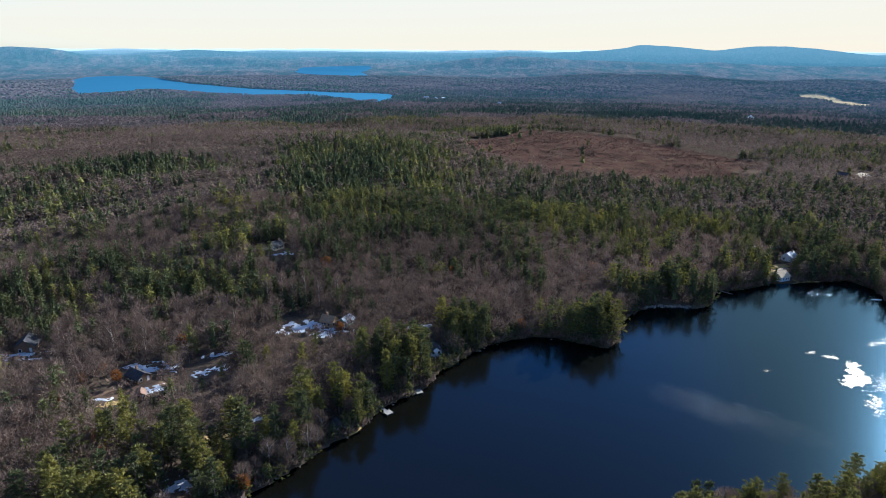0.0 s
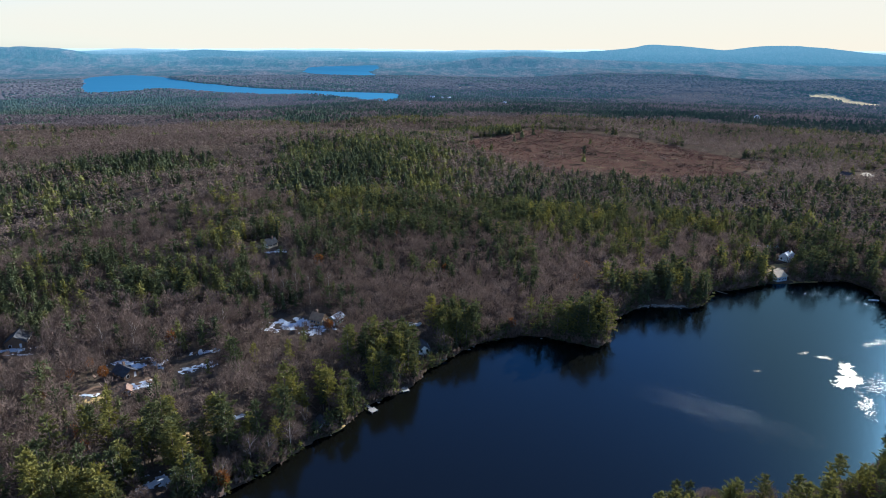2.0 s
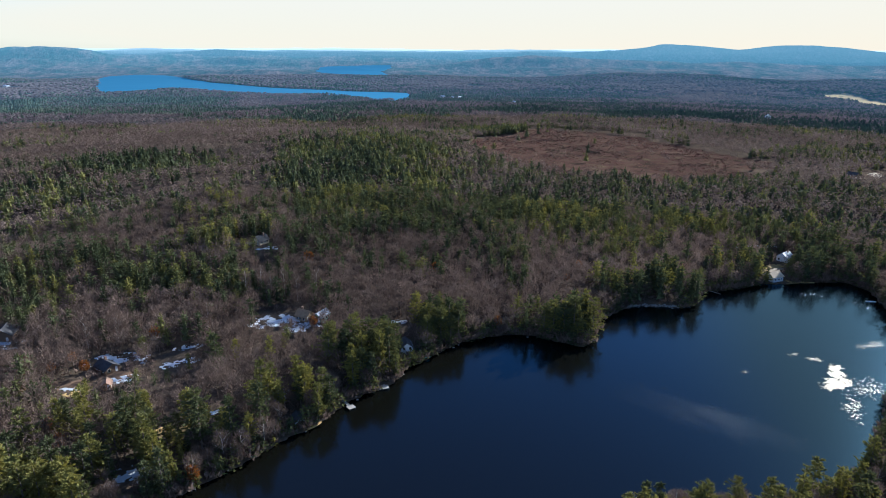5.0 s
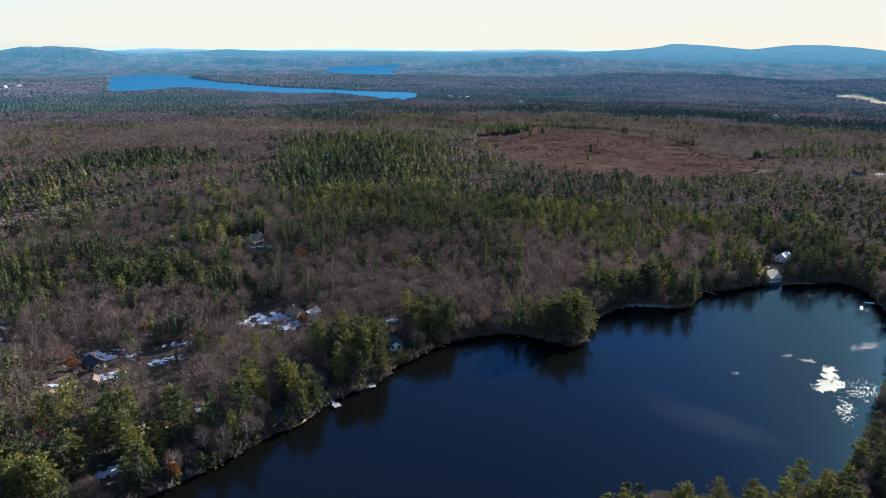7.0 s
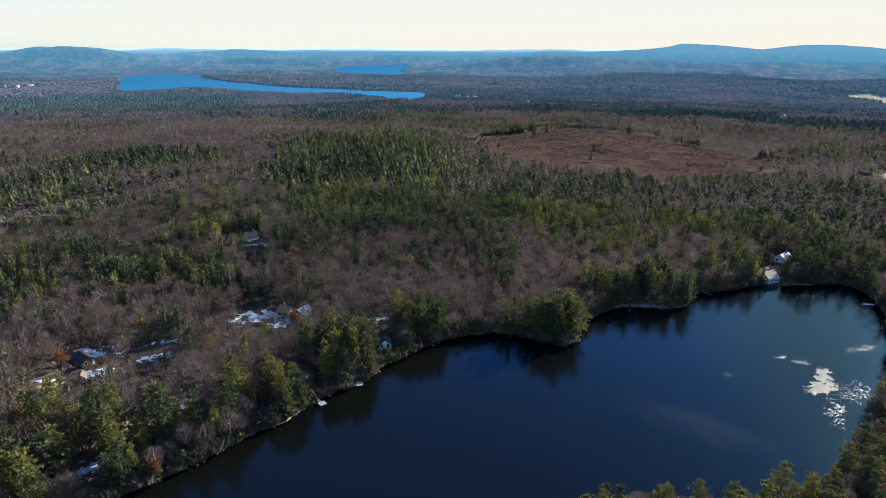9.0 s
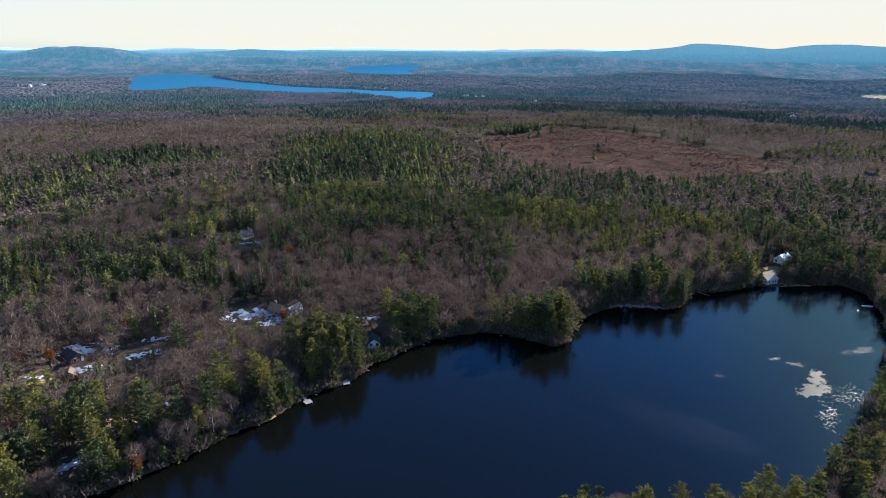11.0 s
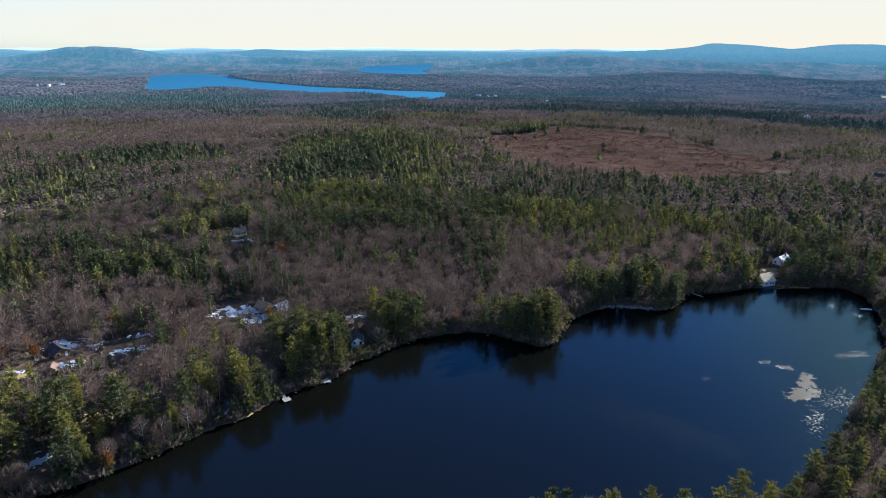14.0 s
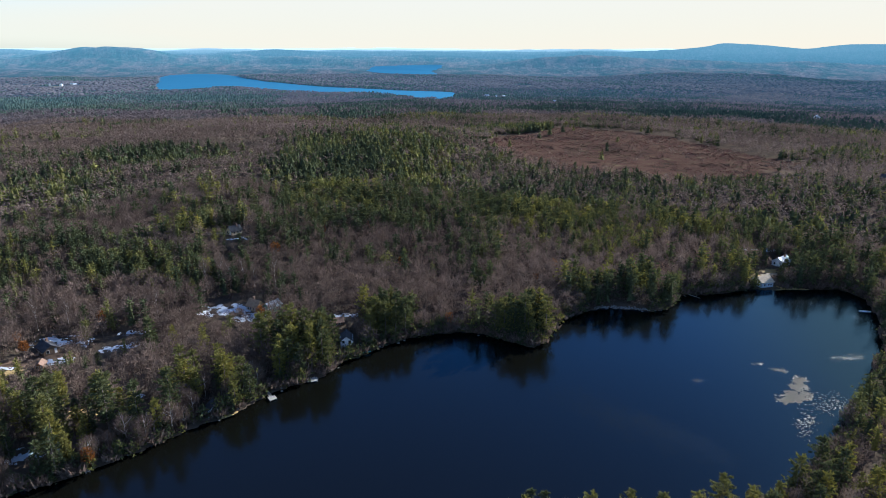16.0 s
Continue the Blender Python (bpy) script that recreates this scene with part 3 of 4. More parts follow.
def scatter(spacing, lo, hi, seed):
    """Places for trees between two distances, within the sector of land that the flight looks over."""
    rnd = np.random.RandomState(seed)
    n = int(hi / spacing) + 2
    gx, gy = np.meshgrid(np.arange(-n, n), np.arange(int(90 / spacing), n))
    x = (gx + rnd.uniform(-0.45, 0.45, gx.shape)).ravel() * spacing
    y = (gy + rnd.uniform(-0.45, 0.45, gx.shape)).ravel() * spacing
    d = np.hypot(x, y)
    ok = (d >= lo) & (d < hi) & (np.abs(x) < y * 0.86 + 62)
    x, y = x[ok], y[ok]
    shore = np.full(x.shape, 300.0)
    near = np.hypot(x, y) < 620
    shore[near] = from_shore(x[near], y[near])
    keep = shore > 0.6
    for cx, cy, r in CLEAR:
        keep &= np.hypot(x - cx, y - cy) > r
    keep &= (rnd.uniform(size=x.shape) < 0.035) | ~in_ring(x + 26 * vnoise(x, y, 48, 21), y + 26 * vnoise(x, y, 48, 22), MARSH_RING)
    for ring in FIELDS:
        keep &= ~in_ring(x, y, ring)
    x, y, shore = x[keep], y[keep], shore[keep]
    z = land(x, y, shore)
    pine = rnd.uniform(size=x.shape) < pine_share(x, y)
    far_off = np.hypot(x, y) > 470
    tall = np.where(pine, rnd.uniform(0.74, 1.16, x.shape), np.where(far_off, rnd.uniform(0.88, 1.08, x.shape), rnd.uniform(0.75, 1.15, x.shape)))
    tall *= 1 + 0.12 * vnoise(x, y, 30, 41)
    tall *= np.where(pine & (shore < 45), 1.12, 0.9)
    tall *= np.where((y < 160) & (x > 20) & (x < 128), 0.78, 1.0)
    tall *= np.where((x > 128) & (x > y * 0.62) & (y < 290), 0.74, 1.0)
    # trees between the camera and a clearing are shortened to keep houses in view
    edge = np.ones(x.shape)
    for cx, cy, r in CLEAR:
        k = np.hypot(cx, cy)
        ahead = ((cx - x) * cx + (cy - y) * cy) / k      # how far in front of the clearing
        off = np.abs((cx - x) * cy - (cy - y) * cx) / k
        edge = np.where((ahead > 0) & (ahead < r + 22) & (off < r * 0.9), 0.62, edge)
    return x, y, z, pine, tall * edge, rnd


def wood(name, x, y, z, tall, rnd, forms, material_, label, haze=None):
    """Many trees joined as one mesh: forms are crowns as triangles."""
    verts, tints, hazes = [], [], []
    pick = rnd.randint(0, len(forms), x.shape)
    turn = rnd.uniform(0, 6.283, x.shape)
    tint = np.clip(0.45 + 0.17 * rnd.normal(size=x.shape) + 0.2 * vnoise(x, y, 75, 45) + 0.1 * vnoise(x, y, 28, 46), 0.0, 0.7 if "upland" in name or "far" in name else 1.0)
    wide = tall * rnd.uniform(0.85, 1.2, x.shape)
    for k, form in enumerate(forms):
        m = pick == k
        c, s = np.cos(turn[m])[:, None], np.sin(turn[m])[:, None]
        fx, fy, fz = form[None, :, 0], form[None, :, 1], form[None, :, 2]
        w, h = wide[m][:, None], tall[m][:, None]
        v = np.stack([(fx * c - fy * s) * w + x[m][:, None], (fx * s + fy * c) * w + y[m][:, None], fz * h + z[m][:, None]], -1)
        verts.append(v.reshape(-1, 3))
        tints.append(np.repeat(tint[m], form.shape[0]))
        if haze is not None:
            hazes.append(np.repeat(haze[m], form.shape[0]))
    verts, tints = np.concatenate(verts), np.concatenate(tints)
    attrs = [("tint", tints)] + ([("haze", np.concatenate(hazes))] if hazes else [])
    me = mesh_from(name, verts, np.arange(len(verts)).reshape(-1, 3), attrs)
    me.materials.append(material_)
    return tagged(new(name, me), label, category="trees", kind="stuff")


PINE_H, BARE_H = 16.5, 12.5
near_pines, near_bare, near_russet = [], [], []
for k in range(7):
    crown = tris("pine_crown", pine_crown(RND, PINE_H, RND.uniform(3.1, 4.5), 10, 5, 4, 6, 0.86), NEEDLES, 0.38 + 0.6 * (k + 0.5) / 7)
    near_pines.append((crown, tris("pine_trunk", pine_trunk(RND, PINE_H), BARK, 0.5)))
for k in range(7):
    r = RND.uniform(2.9, 4.0)
    crown = tris("bare_crown", bare_crown(RND, BARE_H, r, 1000, 1.0, 0.105), TWIGS, 0.08 + 0.5 * (k + 0.5) / 7)
    near_bare.append((crown, tris("bare_trunk", bare_limbs(RND, BARE_H, r, 9, 0.17), PALE_BARK if k % 3 == 0 else BARK, 0.5)))
for k in range(2):
    pts = bare_crown(RND, 11.0, 3.0, 420, 0.9, 0.55)
    near_russet.append((tris("russet_crown", pts, RUSSET, 0.3 + 0.4 * k), tris("russet_trunk", bare_limbs(RND, 11.0, 3.0, 7, 0.15), BARK, 0.5)))


def tree(name, crown, trunk, x, y, z, turn, wide, tall, label, group):
    base = new(name)
    base.empty_display_size = 0.5
    base.matrix_basis = Matrix.LocRotScale((x, y, z), Euler((0, 0, turn)), (wide, wide, tall))
    for part_name, me in (("trunk", trunk), ("crown", crown)):
        ob = new(part_name, me)
        ob.parent = base
    return tagged(base, label, "tree", group)


def nearest(x, y, among, count):
    d = np.hypot(x - 10, y - 110)
    d[~among] = 1e9
    return np.argsort(d)[:count]


x, y, z, pine, tall, rnd = scatter(4.4, 100, 470, 3)
single = np.zeros(x.shape, bool)
for among, count, kinds, name, group in ((pine, 290, near_pines, "pine_tree", "pines by the pond"), (~pine, 300, near_bare, "bare_tree", "leafless trees by the pond")):
    for n, i in enumerate(nearest(x, y, among, count)):
        single[i] = True
        k = rnd.randint(len(kinds))
        crown, trunk = kinds[k]
        if name == "pine_tree":
            size = "tall" if tall[i] > 0.98 else "young"
            label = f"{size} green white pine with layered plumes of needles on the shore"
        else:
            label = "leafless grey-brown hardwood with pale bark on the wooded shore" if k % 3 == 0 else "leafless grey-brown hardwood with fine twigs on the wooded shore"
        tree(name, crown, trunk, x[i], y[i], z[i], rnd.uniform(0, 6.28), tall[i] * rnd.uniform(0.9, 1.15), tall[i], label, group)
for n, (tx, ty) in enumerate([(-132, 252), (-79, 331), (-9, 332), (-66, 267), (-148, 224), (-140, 184), (-132, 176), (64, 327), (165, 367), (-37, 389), (-86, 165),
                              (-161, 224), (-168, 216), (-157, 232), (-163, 208), (20, 275), (-62, 370), (168, 180), (120, 345), (75, 345), (-172, 226), (312, 541)]):
    crown, trunk = near_russet[n % 2]
    s = rnd.uniform(0.75, 1.05) if n in (0, 1, 2) else rnd.uniform(0.5, 0.75)
    tree("russet_tree", crown, trunk, tx, ty, float(land([tx], [ty])[0]), n, s, s, "oak that has kept its rust-orange leaves", "russet oaks")

for n, (tx, ty) in enumerate([(-27, 244), (-32, 247), (-29.5, 240), (-12, 263), (64, 268), (61, 273), (50, 268), (-79, 183), (-71, 190), (200, 346), (204, 351), (190, 360)]):
    crown, trunk = near_pines[n % len(near_pines)]
    s = 1.1 + 0.08 * (n % 3) if n < 9 else 0.66
    tree("pine_tree", crown, trunk, tx, ty, float(land([tx], [ty])[0]), 1.7 * n, s, s * 1.05, "tall green white pine with layered plumes of needles on the shore", "pines by the pond")

# tall pale birches that stand clear of the wood round the snowy yard
for n, (tx, ty) in enumerate([(-92, 297), (-86, 300), (-98, 302), (-79, 296), (-104, 296), (-70, 301), (-148, 252), (-158, 246), (-112, 262)]):
    crown, trunk = near_bare[0 if n % 2 else 3]
    tree("birch_tree", crown, trunk, tx, ty, float(land([tx], [ty])[0]), 2.1 * n, 0.8, 1.25 + 0.05 * (n % 3), "leafless birch with a pale trunk standing behind the yard", "pale birches")

rest = ~single
mid_pine = [np.concatenate([spire(RND, PINE_H * 0.8, RND.uniform(1.3, 1.8), 4, 5), pine_crown(RND, PINE_H * 0.88, RND.uniform(2.9, 4.1), 8, 5, 2, 2, 1.2)]) for k in range(9)]
mid_bare = [np.concatenate([bare_crown(RND, BARE_H, RND.uniform(2.7, 3.7), 150, 1.5, 0.21), tube((0, 0, 0), (0, 0, 10.5), 0.16, 0.04, 3)]) for k in range(8)]
for flag, forms, mat, name, label in ((pine, mid_pine, NEEDLES, "pine_wood", "stand of green white pines beyond the shore"),
                                      (~pine, mid_bare, TWIGS, "bare_wood", "leafless grey-brown hardwoods beyond the shore")):
    m = flag & rest
    wood(name, x[m], y[m], z[m], tall[m], rnd, forms, mat, label)

x, y, z, pine, tall, rnd = scatter(5.6, 470, 1150, 4)
fp = [np.concatenate([spire(RND, PINE_H * 0.66, RND.uniform(3.1, 3.9), 4, 7), pine_crown(RND, PINE_H * 0.68, RND.uniform(3.5, 4.5), 4, 5, 1, 1, 2.1)]) for k in range(9)]
fb = [facet_crown(RND, BARE_H * 0.95, RND.uniform(2.8, 3.6), 28, 0.8) for k in range(9)]
for flag, forms, mat, name, label in ((pine, fp, NEEDLES, "pine_wood_upland", "dark green pines over the wooded knoll"),
                                      (~pine, fb, TWIGS, "bare_wood_upland", "leafless brown hardwoods on the rising land")):
    wood(name, x[flag], y[flag], z[flag], tall[flag], rnd, forms, mat, label)

# the far woods, with haze painted in as glow, about the far lakes and on to the hills
def far_woods(name, spacing, lo, hi, forms_pine, forms_bare, seed):
    rnd = np.random.RandomState(seed)
    n = int(hi / spacing) + 1
    gx, gy = np.meshgrid(np.arange(-n, n), np.arange(int(lo * 0.7 / spacing), n))
    x = (gx + rnd.uniform(-0.5, 0.5, gx.shape)).ravel() * spacing
    y = (gy + rnd.uniform(-0.5, 0.5, gx.shape)).ravel() * spacing
    d = np.hypot(x, y)
    ok = (d > lo) & (d < hi) & (np.abs(x) < y * 0.84)
    for ring in FIELDS + [FAR_MARSH] + [[tuple(p) for p in FAR_RING], [tuple(p) for p in FARTHEST_RING]]:
        ok &= ~in_ring(x, y, ring)
    x, y, d = x[ok], y[ok], d[ok]
    z = land(x, y)
    pine = rnd.uniform(size=x.shape) < np.where(d < 2700, pine_share(x, y) + 0.12, 0.36) + 0.5 * vnoise(x, y, 330, 51) + 0.35 * vnoise(x, y, 110, 52)
    sx, sy, sz = squash(x, y, z)
    k = np.hypot(sx, sy) / np.hypot(x, y)
    haze = haze_at(np.hypot(x, y))
    for flag, forms, mat, kind, label in ((pine, forms_pine, HAZED_PINES, "pine_wood_", "dark pine woods round the far lakes"),
                                          (~pine, forms_bare, HAZED_HARDWOODS, "bare_wood_", "leafless brown woods round the far lakes")):
        wood(kind + name, sx[flag], sy[flag], sz[flag], k[flag] * rnd.uniform(0.9, 1.1, flag.sum()), rnd, forms, mat, label, haze[flag])


far_woods("upper_valley", 8.4, 1150, 1900, [spire(RND, PINE_H * 0.72, 4.2, 3, 5) for n in range(6)], [facet_crown(RND, BARE_H * 0.86, 4.4, 12, 1.6) for n in range(6)], 16)
far_woods("valley", 11.5, 1900, 2800, [spire(RND, PINE_H * 0.72, 6.0, 2, 6) for n in range(6)], [facet_crown(RND, BARE_H * 0.86, 6.2, 11, 2.3) for n in range(6)], 17)
far_woods("lakeside", 17.5, 2800, 4200, [spire(RND, PINE_H * 0.7, 9.5, 2, 5) for n in range(5)], [dome(RND, BARE_H * 0.86, 11.5, 3) for n in range(5)], 6)


# bushes down to the water's edge
def shore_bushes():
    rnd = np.random.RandomState(8)
    a, b = LAKE_RING, np.roll(LAKE_RING, -1, 0)
    xs, ys = [], []
    for p, q in zip(a, b):
        n = max(1, int(np.hypot(*(q - p)) / 0.4))
        for k in range(n):
            t = rnd.uniform()
            m = p + (q - p) * t
            side = np.array([-(q - p)[1], (q - p)[0]]) / (np.hypot(*(q - p)) + 1e-6)
            m = m + side * rnd.uniform(-0.8, 5.0)
            xs.append(m[0])
            ys.append(m[1])
    x, y = np.array(xs), np.array(ys)
    shore = from_shore(x, y)
    keep = (shore > -0.7) & (y > 95)
    for cx, cy, r in ((108, 306, 12), (190, 338, 7), (-42, 210, 4), (-30, 224, 4), (68, 279, 3)):
        keep &= np.hypot(x - cx, y - cy) > r
    x, y = x[keep], y[keep]
    z = np.maximum(land(x, y), 0.1)
    green = rnd.uniform(size=x.shape) < 0.38
    twiggy = [far_bare(RND, 3.4, 1.5, 26) for n in range(5)]
    leafy = [pine_crown(RND, 4.2, 1.4, 5, 4, 1, 3, 0.8) for n in range(4)]
    size = rnd.uniform(0.8, 1.7, x.shape)
    wood("shore_bush", x[~green], y[~green], z[~green] - 0.4, size[~green], rnd, twiggy, TWIGS, "bare grey-brown bushes along the waterline")
    wood("shore_evergreen", x[green], y[green], z[green] - 0.4, size[green], rnd, leafy, NEEDLES, "young evergreens along the waterline")


shore_bushes()


# low red growth over the marsh
def marsh_growth():
    rnd = np.random.RandomState(9)
    x, y = rnd.uniform(0, 380, 16000), rnd.uniform(590, 980, 16000)
    ok = in_ring(x + 26 * vnoise(x, y, 48, 21), y + 26 * vnoise(x, y, 48, 22), MARSH_RING)
    x, y = x[ok], y[ok]
    z = land(x, y)
    forms = [facet_crown(RND, 1.6, 1.7, 9, 0.6) for n in range(5)]
    wood("marsh_shrub", x, y, z - 0.5, rnd.uniform(0.3, 1.0, x.shape) * (1 + 0.5 * vnoise(x, y, 20, 71)), rnd, forms, SHRUB, "low dull red shrubs over an open marsh")


marsh_growth()


# low growth under the near trees
def undergrowth():
    rnd = np.random.RandomState(10)
    x, y = rnd.uniform(-250, 260, 12000), rnd.uniform(100, 400, 12000)
    ok = (np.abs(x) < y * 0.86 + 40) & (from_shore(x, y) > 3)
    for cx, cy, r in CLEAR:
        ok &= np.hypot(x - cx, y - cy) > r * 0.7
    x, y = x[ok], y[ok]
    z = land(x, y)
    forms = [far_bare(RND, 2.6, 1.3, 13) for n in range(6)]
    wood("undergrowth", x, y, z - 0.3, rnd.uniform(0.5, 1.3, x.shape), rnd, forms, TWIGS, "bare brown undergrowth beneath the trees")


undergrowth()

# ---- houses, docks and small things ----
def paint(name, col, rough=0.7, var=0.15):
    return plain(name, col, rough, var, 0.8)


WHITE_WALL = paint("white_clapboard", (0.72, 0.73, 0.74))
CREAM_WALL = paint("cream_clapboard", (0.62, 0.52, 0.36))
GREY_WALL = paint("grey_clapboard", (0.42, 0.46, 0.50))
TAN_WALL = paint("tan_wood_siding", (0.42, 0.27, 0.14))
BROWN_WALL = paint("brown_wood_siding", (0.20, 0.13, 0.08))
GREEN_WALL = paint("green_painted_wall", (0.10, 0.22, 0.17))
DARK_ROOF = paint("dark_shingles", (0.055, 0.055, 0.06), 0.9, 0.3)
BROWN_ROOF = paint("brown_shingles", (0.22, 0.14, 0.10), 0.9, 0.3)
PALE_ROOF = paint("pale_metal_roof", (0.34, 0.40, 0.47), 0.45, 0.1)
ORANGE_ROOF = paint("orange_brown_shingles", (0.34, 0.21, 0.12), 0.9, 0.25)
TAN_ROOF = paint("tan_shingles", (0.46, 0.37, 0.26), 0.95, 0.25)
TRIM = paint("white_trim", (0.78, 0.78, 0.76), 0.6, 0.05)
STONE = plain("shore_stone", (0.24, 0.225, 0.21), 0.85, 0.35, 1.2)
PLANK = plain("weathered_planks", (0.29, 0.27, 0.25), 0.8, 0.2, 1.5)
LOG = plain("dead_wood", (0.40, 0.36, 0.32), 0.85, 0.3, 2.0)
TEAL = paint("teal_hull", (0.10, 0.42, 0.42), 0.35)
WHITE_HULL = paint("white_hull", (0.78, 0.78, 0.78), 0.35, 0.05)
GRAVEL = plain("pale_gravel", (0.25, 0.205, 0.145), 0.95, 0.3, 0.5)
LITTER = plain("fallen_oak_leaves", (0.15, 0.095, 0.06), 0.95, 0.35, 0.4)
DRY_GRASS = plain("dry_grass", (0.36, 0.25, 0.10), 0.95, 0.35, 0.4)
GLASS, gtree, gbsdf = material("window_glass")
gbsdf.inputs["Base Color"].default_value = (0.02, 0.025, 0.03, 1)
gbsdf.inputs["Roughness"].default_value = 0.08


def part(name, bm, mat, parent, label=""):
    me = bpy.data.meshes.new(name)
    bmesh.ops.recalc_face_normals(bm, faces=bm.faces[:])
    bm.to_mesh(me)
    bm.free()
    me.materials.append(mat)
    ob = new(name, me)
    ob.parent = parent
    if label:
        tagged(ob, label)
    return ob


def box(bm, x0, x1, y0, y1, z0, z1, bevel=0.0):
    m = Matrix.Translation(((x0 + x1) / 2, (y0 + y1) / 2, (z0 + z1) / 2)) @ Matrix.Diagonal((x1 - x0, y1 - y0, z1 - z0, 1))
    made = bmesh.ops.create_cube(bm, size=1, matrix=m)
    if bevel:
        edges = list({e for v in made["verts"] for e in v.link_edges})
        bmesh.ops.bevel(bm, geom=edges, offset=bevel, segments=1, affect="EDGES")
    return bm


def height_at(x, y):
    return float(land([x], [y])[0])


def house(x, y, turn, wide, long, eaves, ridge, wall_mat, roof_mat, label, chimney=False, storeys=1, name="house", scale=1.0, z=None):
    """A gabled house; the ridge runs along its own y, the gables face -y and +y."""
    base = new(name)
    base.empty_display_size = 1
    base.matrix_basis = Matrix.LocRotScale((x, y, (height_at(x, y) if z is None else z) - 0.3), Euler((0, 0, radians(turn))), (scale,) * 3)
    w, l = wide / 2, long / 2
    bm = bmesh.new()
    ring = [(-w, 0), (w, 0), (w, eaves), (0, ridge - 0.15), (-w, eaves)]
    ends = [[bm.verts.new((px, sy * l, pz)) for px, pz in ring] for sy in (-1, 1)]
    bm.faces.new(ends[0])
    bm.faces.new(ends[1][::-1])
    for k in range(5):
        bm.faces.new((ends[0][k], ends[1][k], ends[1][(k + 1) % 5], ends[0][(k + 1) % 5]))
    part("wall", bm, wall_mat, base)
    over, thick = 0.45, 0.18
    slope = (ridge - eaves) / w
    for side in (-1, 1):
        bm = bmesh.new()
        pts = [(0, ridge), (side * (w + over), eaves - slope * over), (side * (w + over), eaves - slope * over + thick), (0, ridge + thick)]
        a = [[bm.verts.new((px, sy * (l + over), pz)) for px, pz in pts] for sy in (-1, 1)]
        bm.faces.new(a[0])
        bm.faces.new(a[1][::-1])
        for k in range(4):
            bm.faces.new((a[0][k], a[1][k], a[1][(k + 1) % 4], a[0][(k + 1) % 4]))
        part("roof", bm, roof_mat, base)
    for s in range(storeys):
        zc = 1.0 + 2.6 * s
        for wx in (-0.5, 0.5):
            for sy in (-1, 1):
                if s == 0 and sy == -1 and wx > 0:
                    part("door", box(bmesh.new(), wx * w - 0.48, wx * w + 0.48, -l - 0.06, -l + 0.02, 0.3, 2.4), TRIM, base, "white door")
                    continue
                frame_ob = part("window", box(bmesh.new(), wx * w - 0.6, wx * w + 0.6, sy * (l + 0.02) - 0.04, sy * (l + 0.02) + 0.04, zc - 0.1, zc + 1.35), TRIM, base)
                part("pane", box(bmesh.new(), wx * w - 0.48, wx * w + 0.48, sy * (l + 0.06) - 0.02, sy * (l + 0.06) + 0.02, zc, zc + 1.25), GLASS, frame_ob)
        for wy in (-0.5, 0.15, 0.6):
            for sx in (-1, 1):
                frame_ob = part("window", box(bmesh.new(), sx * (w + 0.02) - 0.04, sx * (w + 0.02) + 0.04, wy * l - 0.6, wy * l + 0.6, zc - 0.1, zc + 1.2), TRIM, base)
                part("pane", box(bmesh.new(), sx * (w + 0.06) - 0.02, sx * (w + 0.06) + 0.02, wy * l - 0.48, wy * l + 0.48, zc, zc + 1.1), GLASS, frame_ob)
    if chimney:
        bm = box(bmesh.new(), 0.3, 1.0, l * 0.3, l * 0.3 + 0.8, ridge - 0.9, ridge + 1.1, 0.03)
        box(bm, 0.22, 1.08, l * 0.3 - 0.08, l * 0.3 + 0.88, ridge + 1.1, ridge + 1.22)
        part("chimney", bm, BROWN_ROOF, base, "brick chimney")
    return tagged(base, label, "house" if name == "house" else name.replace("_", " "))


house(-110, 352, -35, 5.6, 7, 2.3, 5.0, CREAM_WALL, DARK_ROOF, "low cream-gabled house with dark roof in a hillside clearing", True, 1)
house(-72, 277, 62, 5.5, 6.5, 2.6, 5.0, TAN_WALL, ORANGE_ROOF, "tan gabled house with orange-brown roof beside snowy yard", True)
house(-64, 277, -28, 5, 7, 2.8, 4.6, GREEN_WALL, PALE_ROOF, "green outbuilding with pale metal roof beside the yard", name="garage")
house(-142, 229, 55, 6, 8, 2.2, 4.2, BROWN_WALL, DARK_ROOF, "low brown house with dark shingle roof in the woods", True)
house(-136, 216, 20, 3, 4, 2.3, 3.4, TAN_WALL, BROWN_ROOF, "small tan wooden shed at a clearing's edge", name="shed")
house(-23, 251, 12, 5.2, 6.5, 4.6, 6.8, WHITE_WALL, DARK_ROOF, "white two-storey cottage gable among shore pines", storeys=2)
house(-17, 252, 12, 2.2, 2.6, 2.0, 2.9, WHITE_WALL, DARK_ROOF, "tiny white shed beside the cottage", name="shed")
house(-31, 268, -60, 4, 5, 2.3, 3.8, BROWN_WALL, BROWN_ROOF, "brown-roofed shed behind the cottage", name="shed")
house(-60, 198, 25, 4, 5, 2.6, 4.2, GREY_WALL, DARK_ROOF, "blue-grey cabin behind shore pines", name="cabin")
house(189, 342.5, -72, 8, 7.5, 3.0, 5.2, GREY_WALL, TAN_ROOF, "blue-grey boathouse with a sunlit tan roof at the waterline", name="boathouse")
house(210, 369, -50, 6.5, 9, 3.0, 5.4, WHITE_WALL, PALE_ROOF, "white house with pale metal roof behind the boathouse", True)
house(394, 588, 30, 7, 9, 2.8, 5.2, BROWN_WALL, DARK_ROOF, "low brown farmhouse beside a pale track", True)
house(-200, 258, 15, 8, 10, 3.2, 6.0, BROWN_WALL, DARK_ROOF, "brown house in a snowy clearing", False)
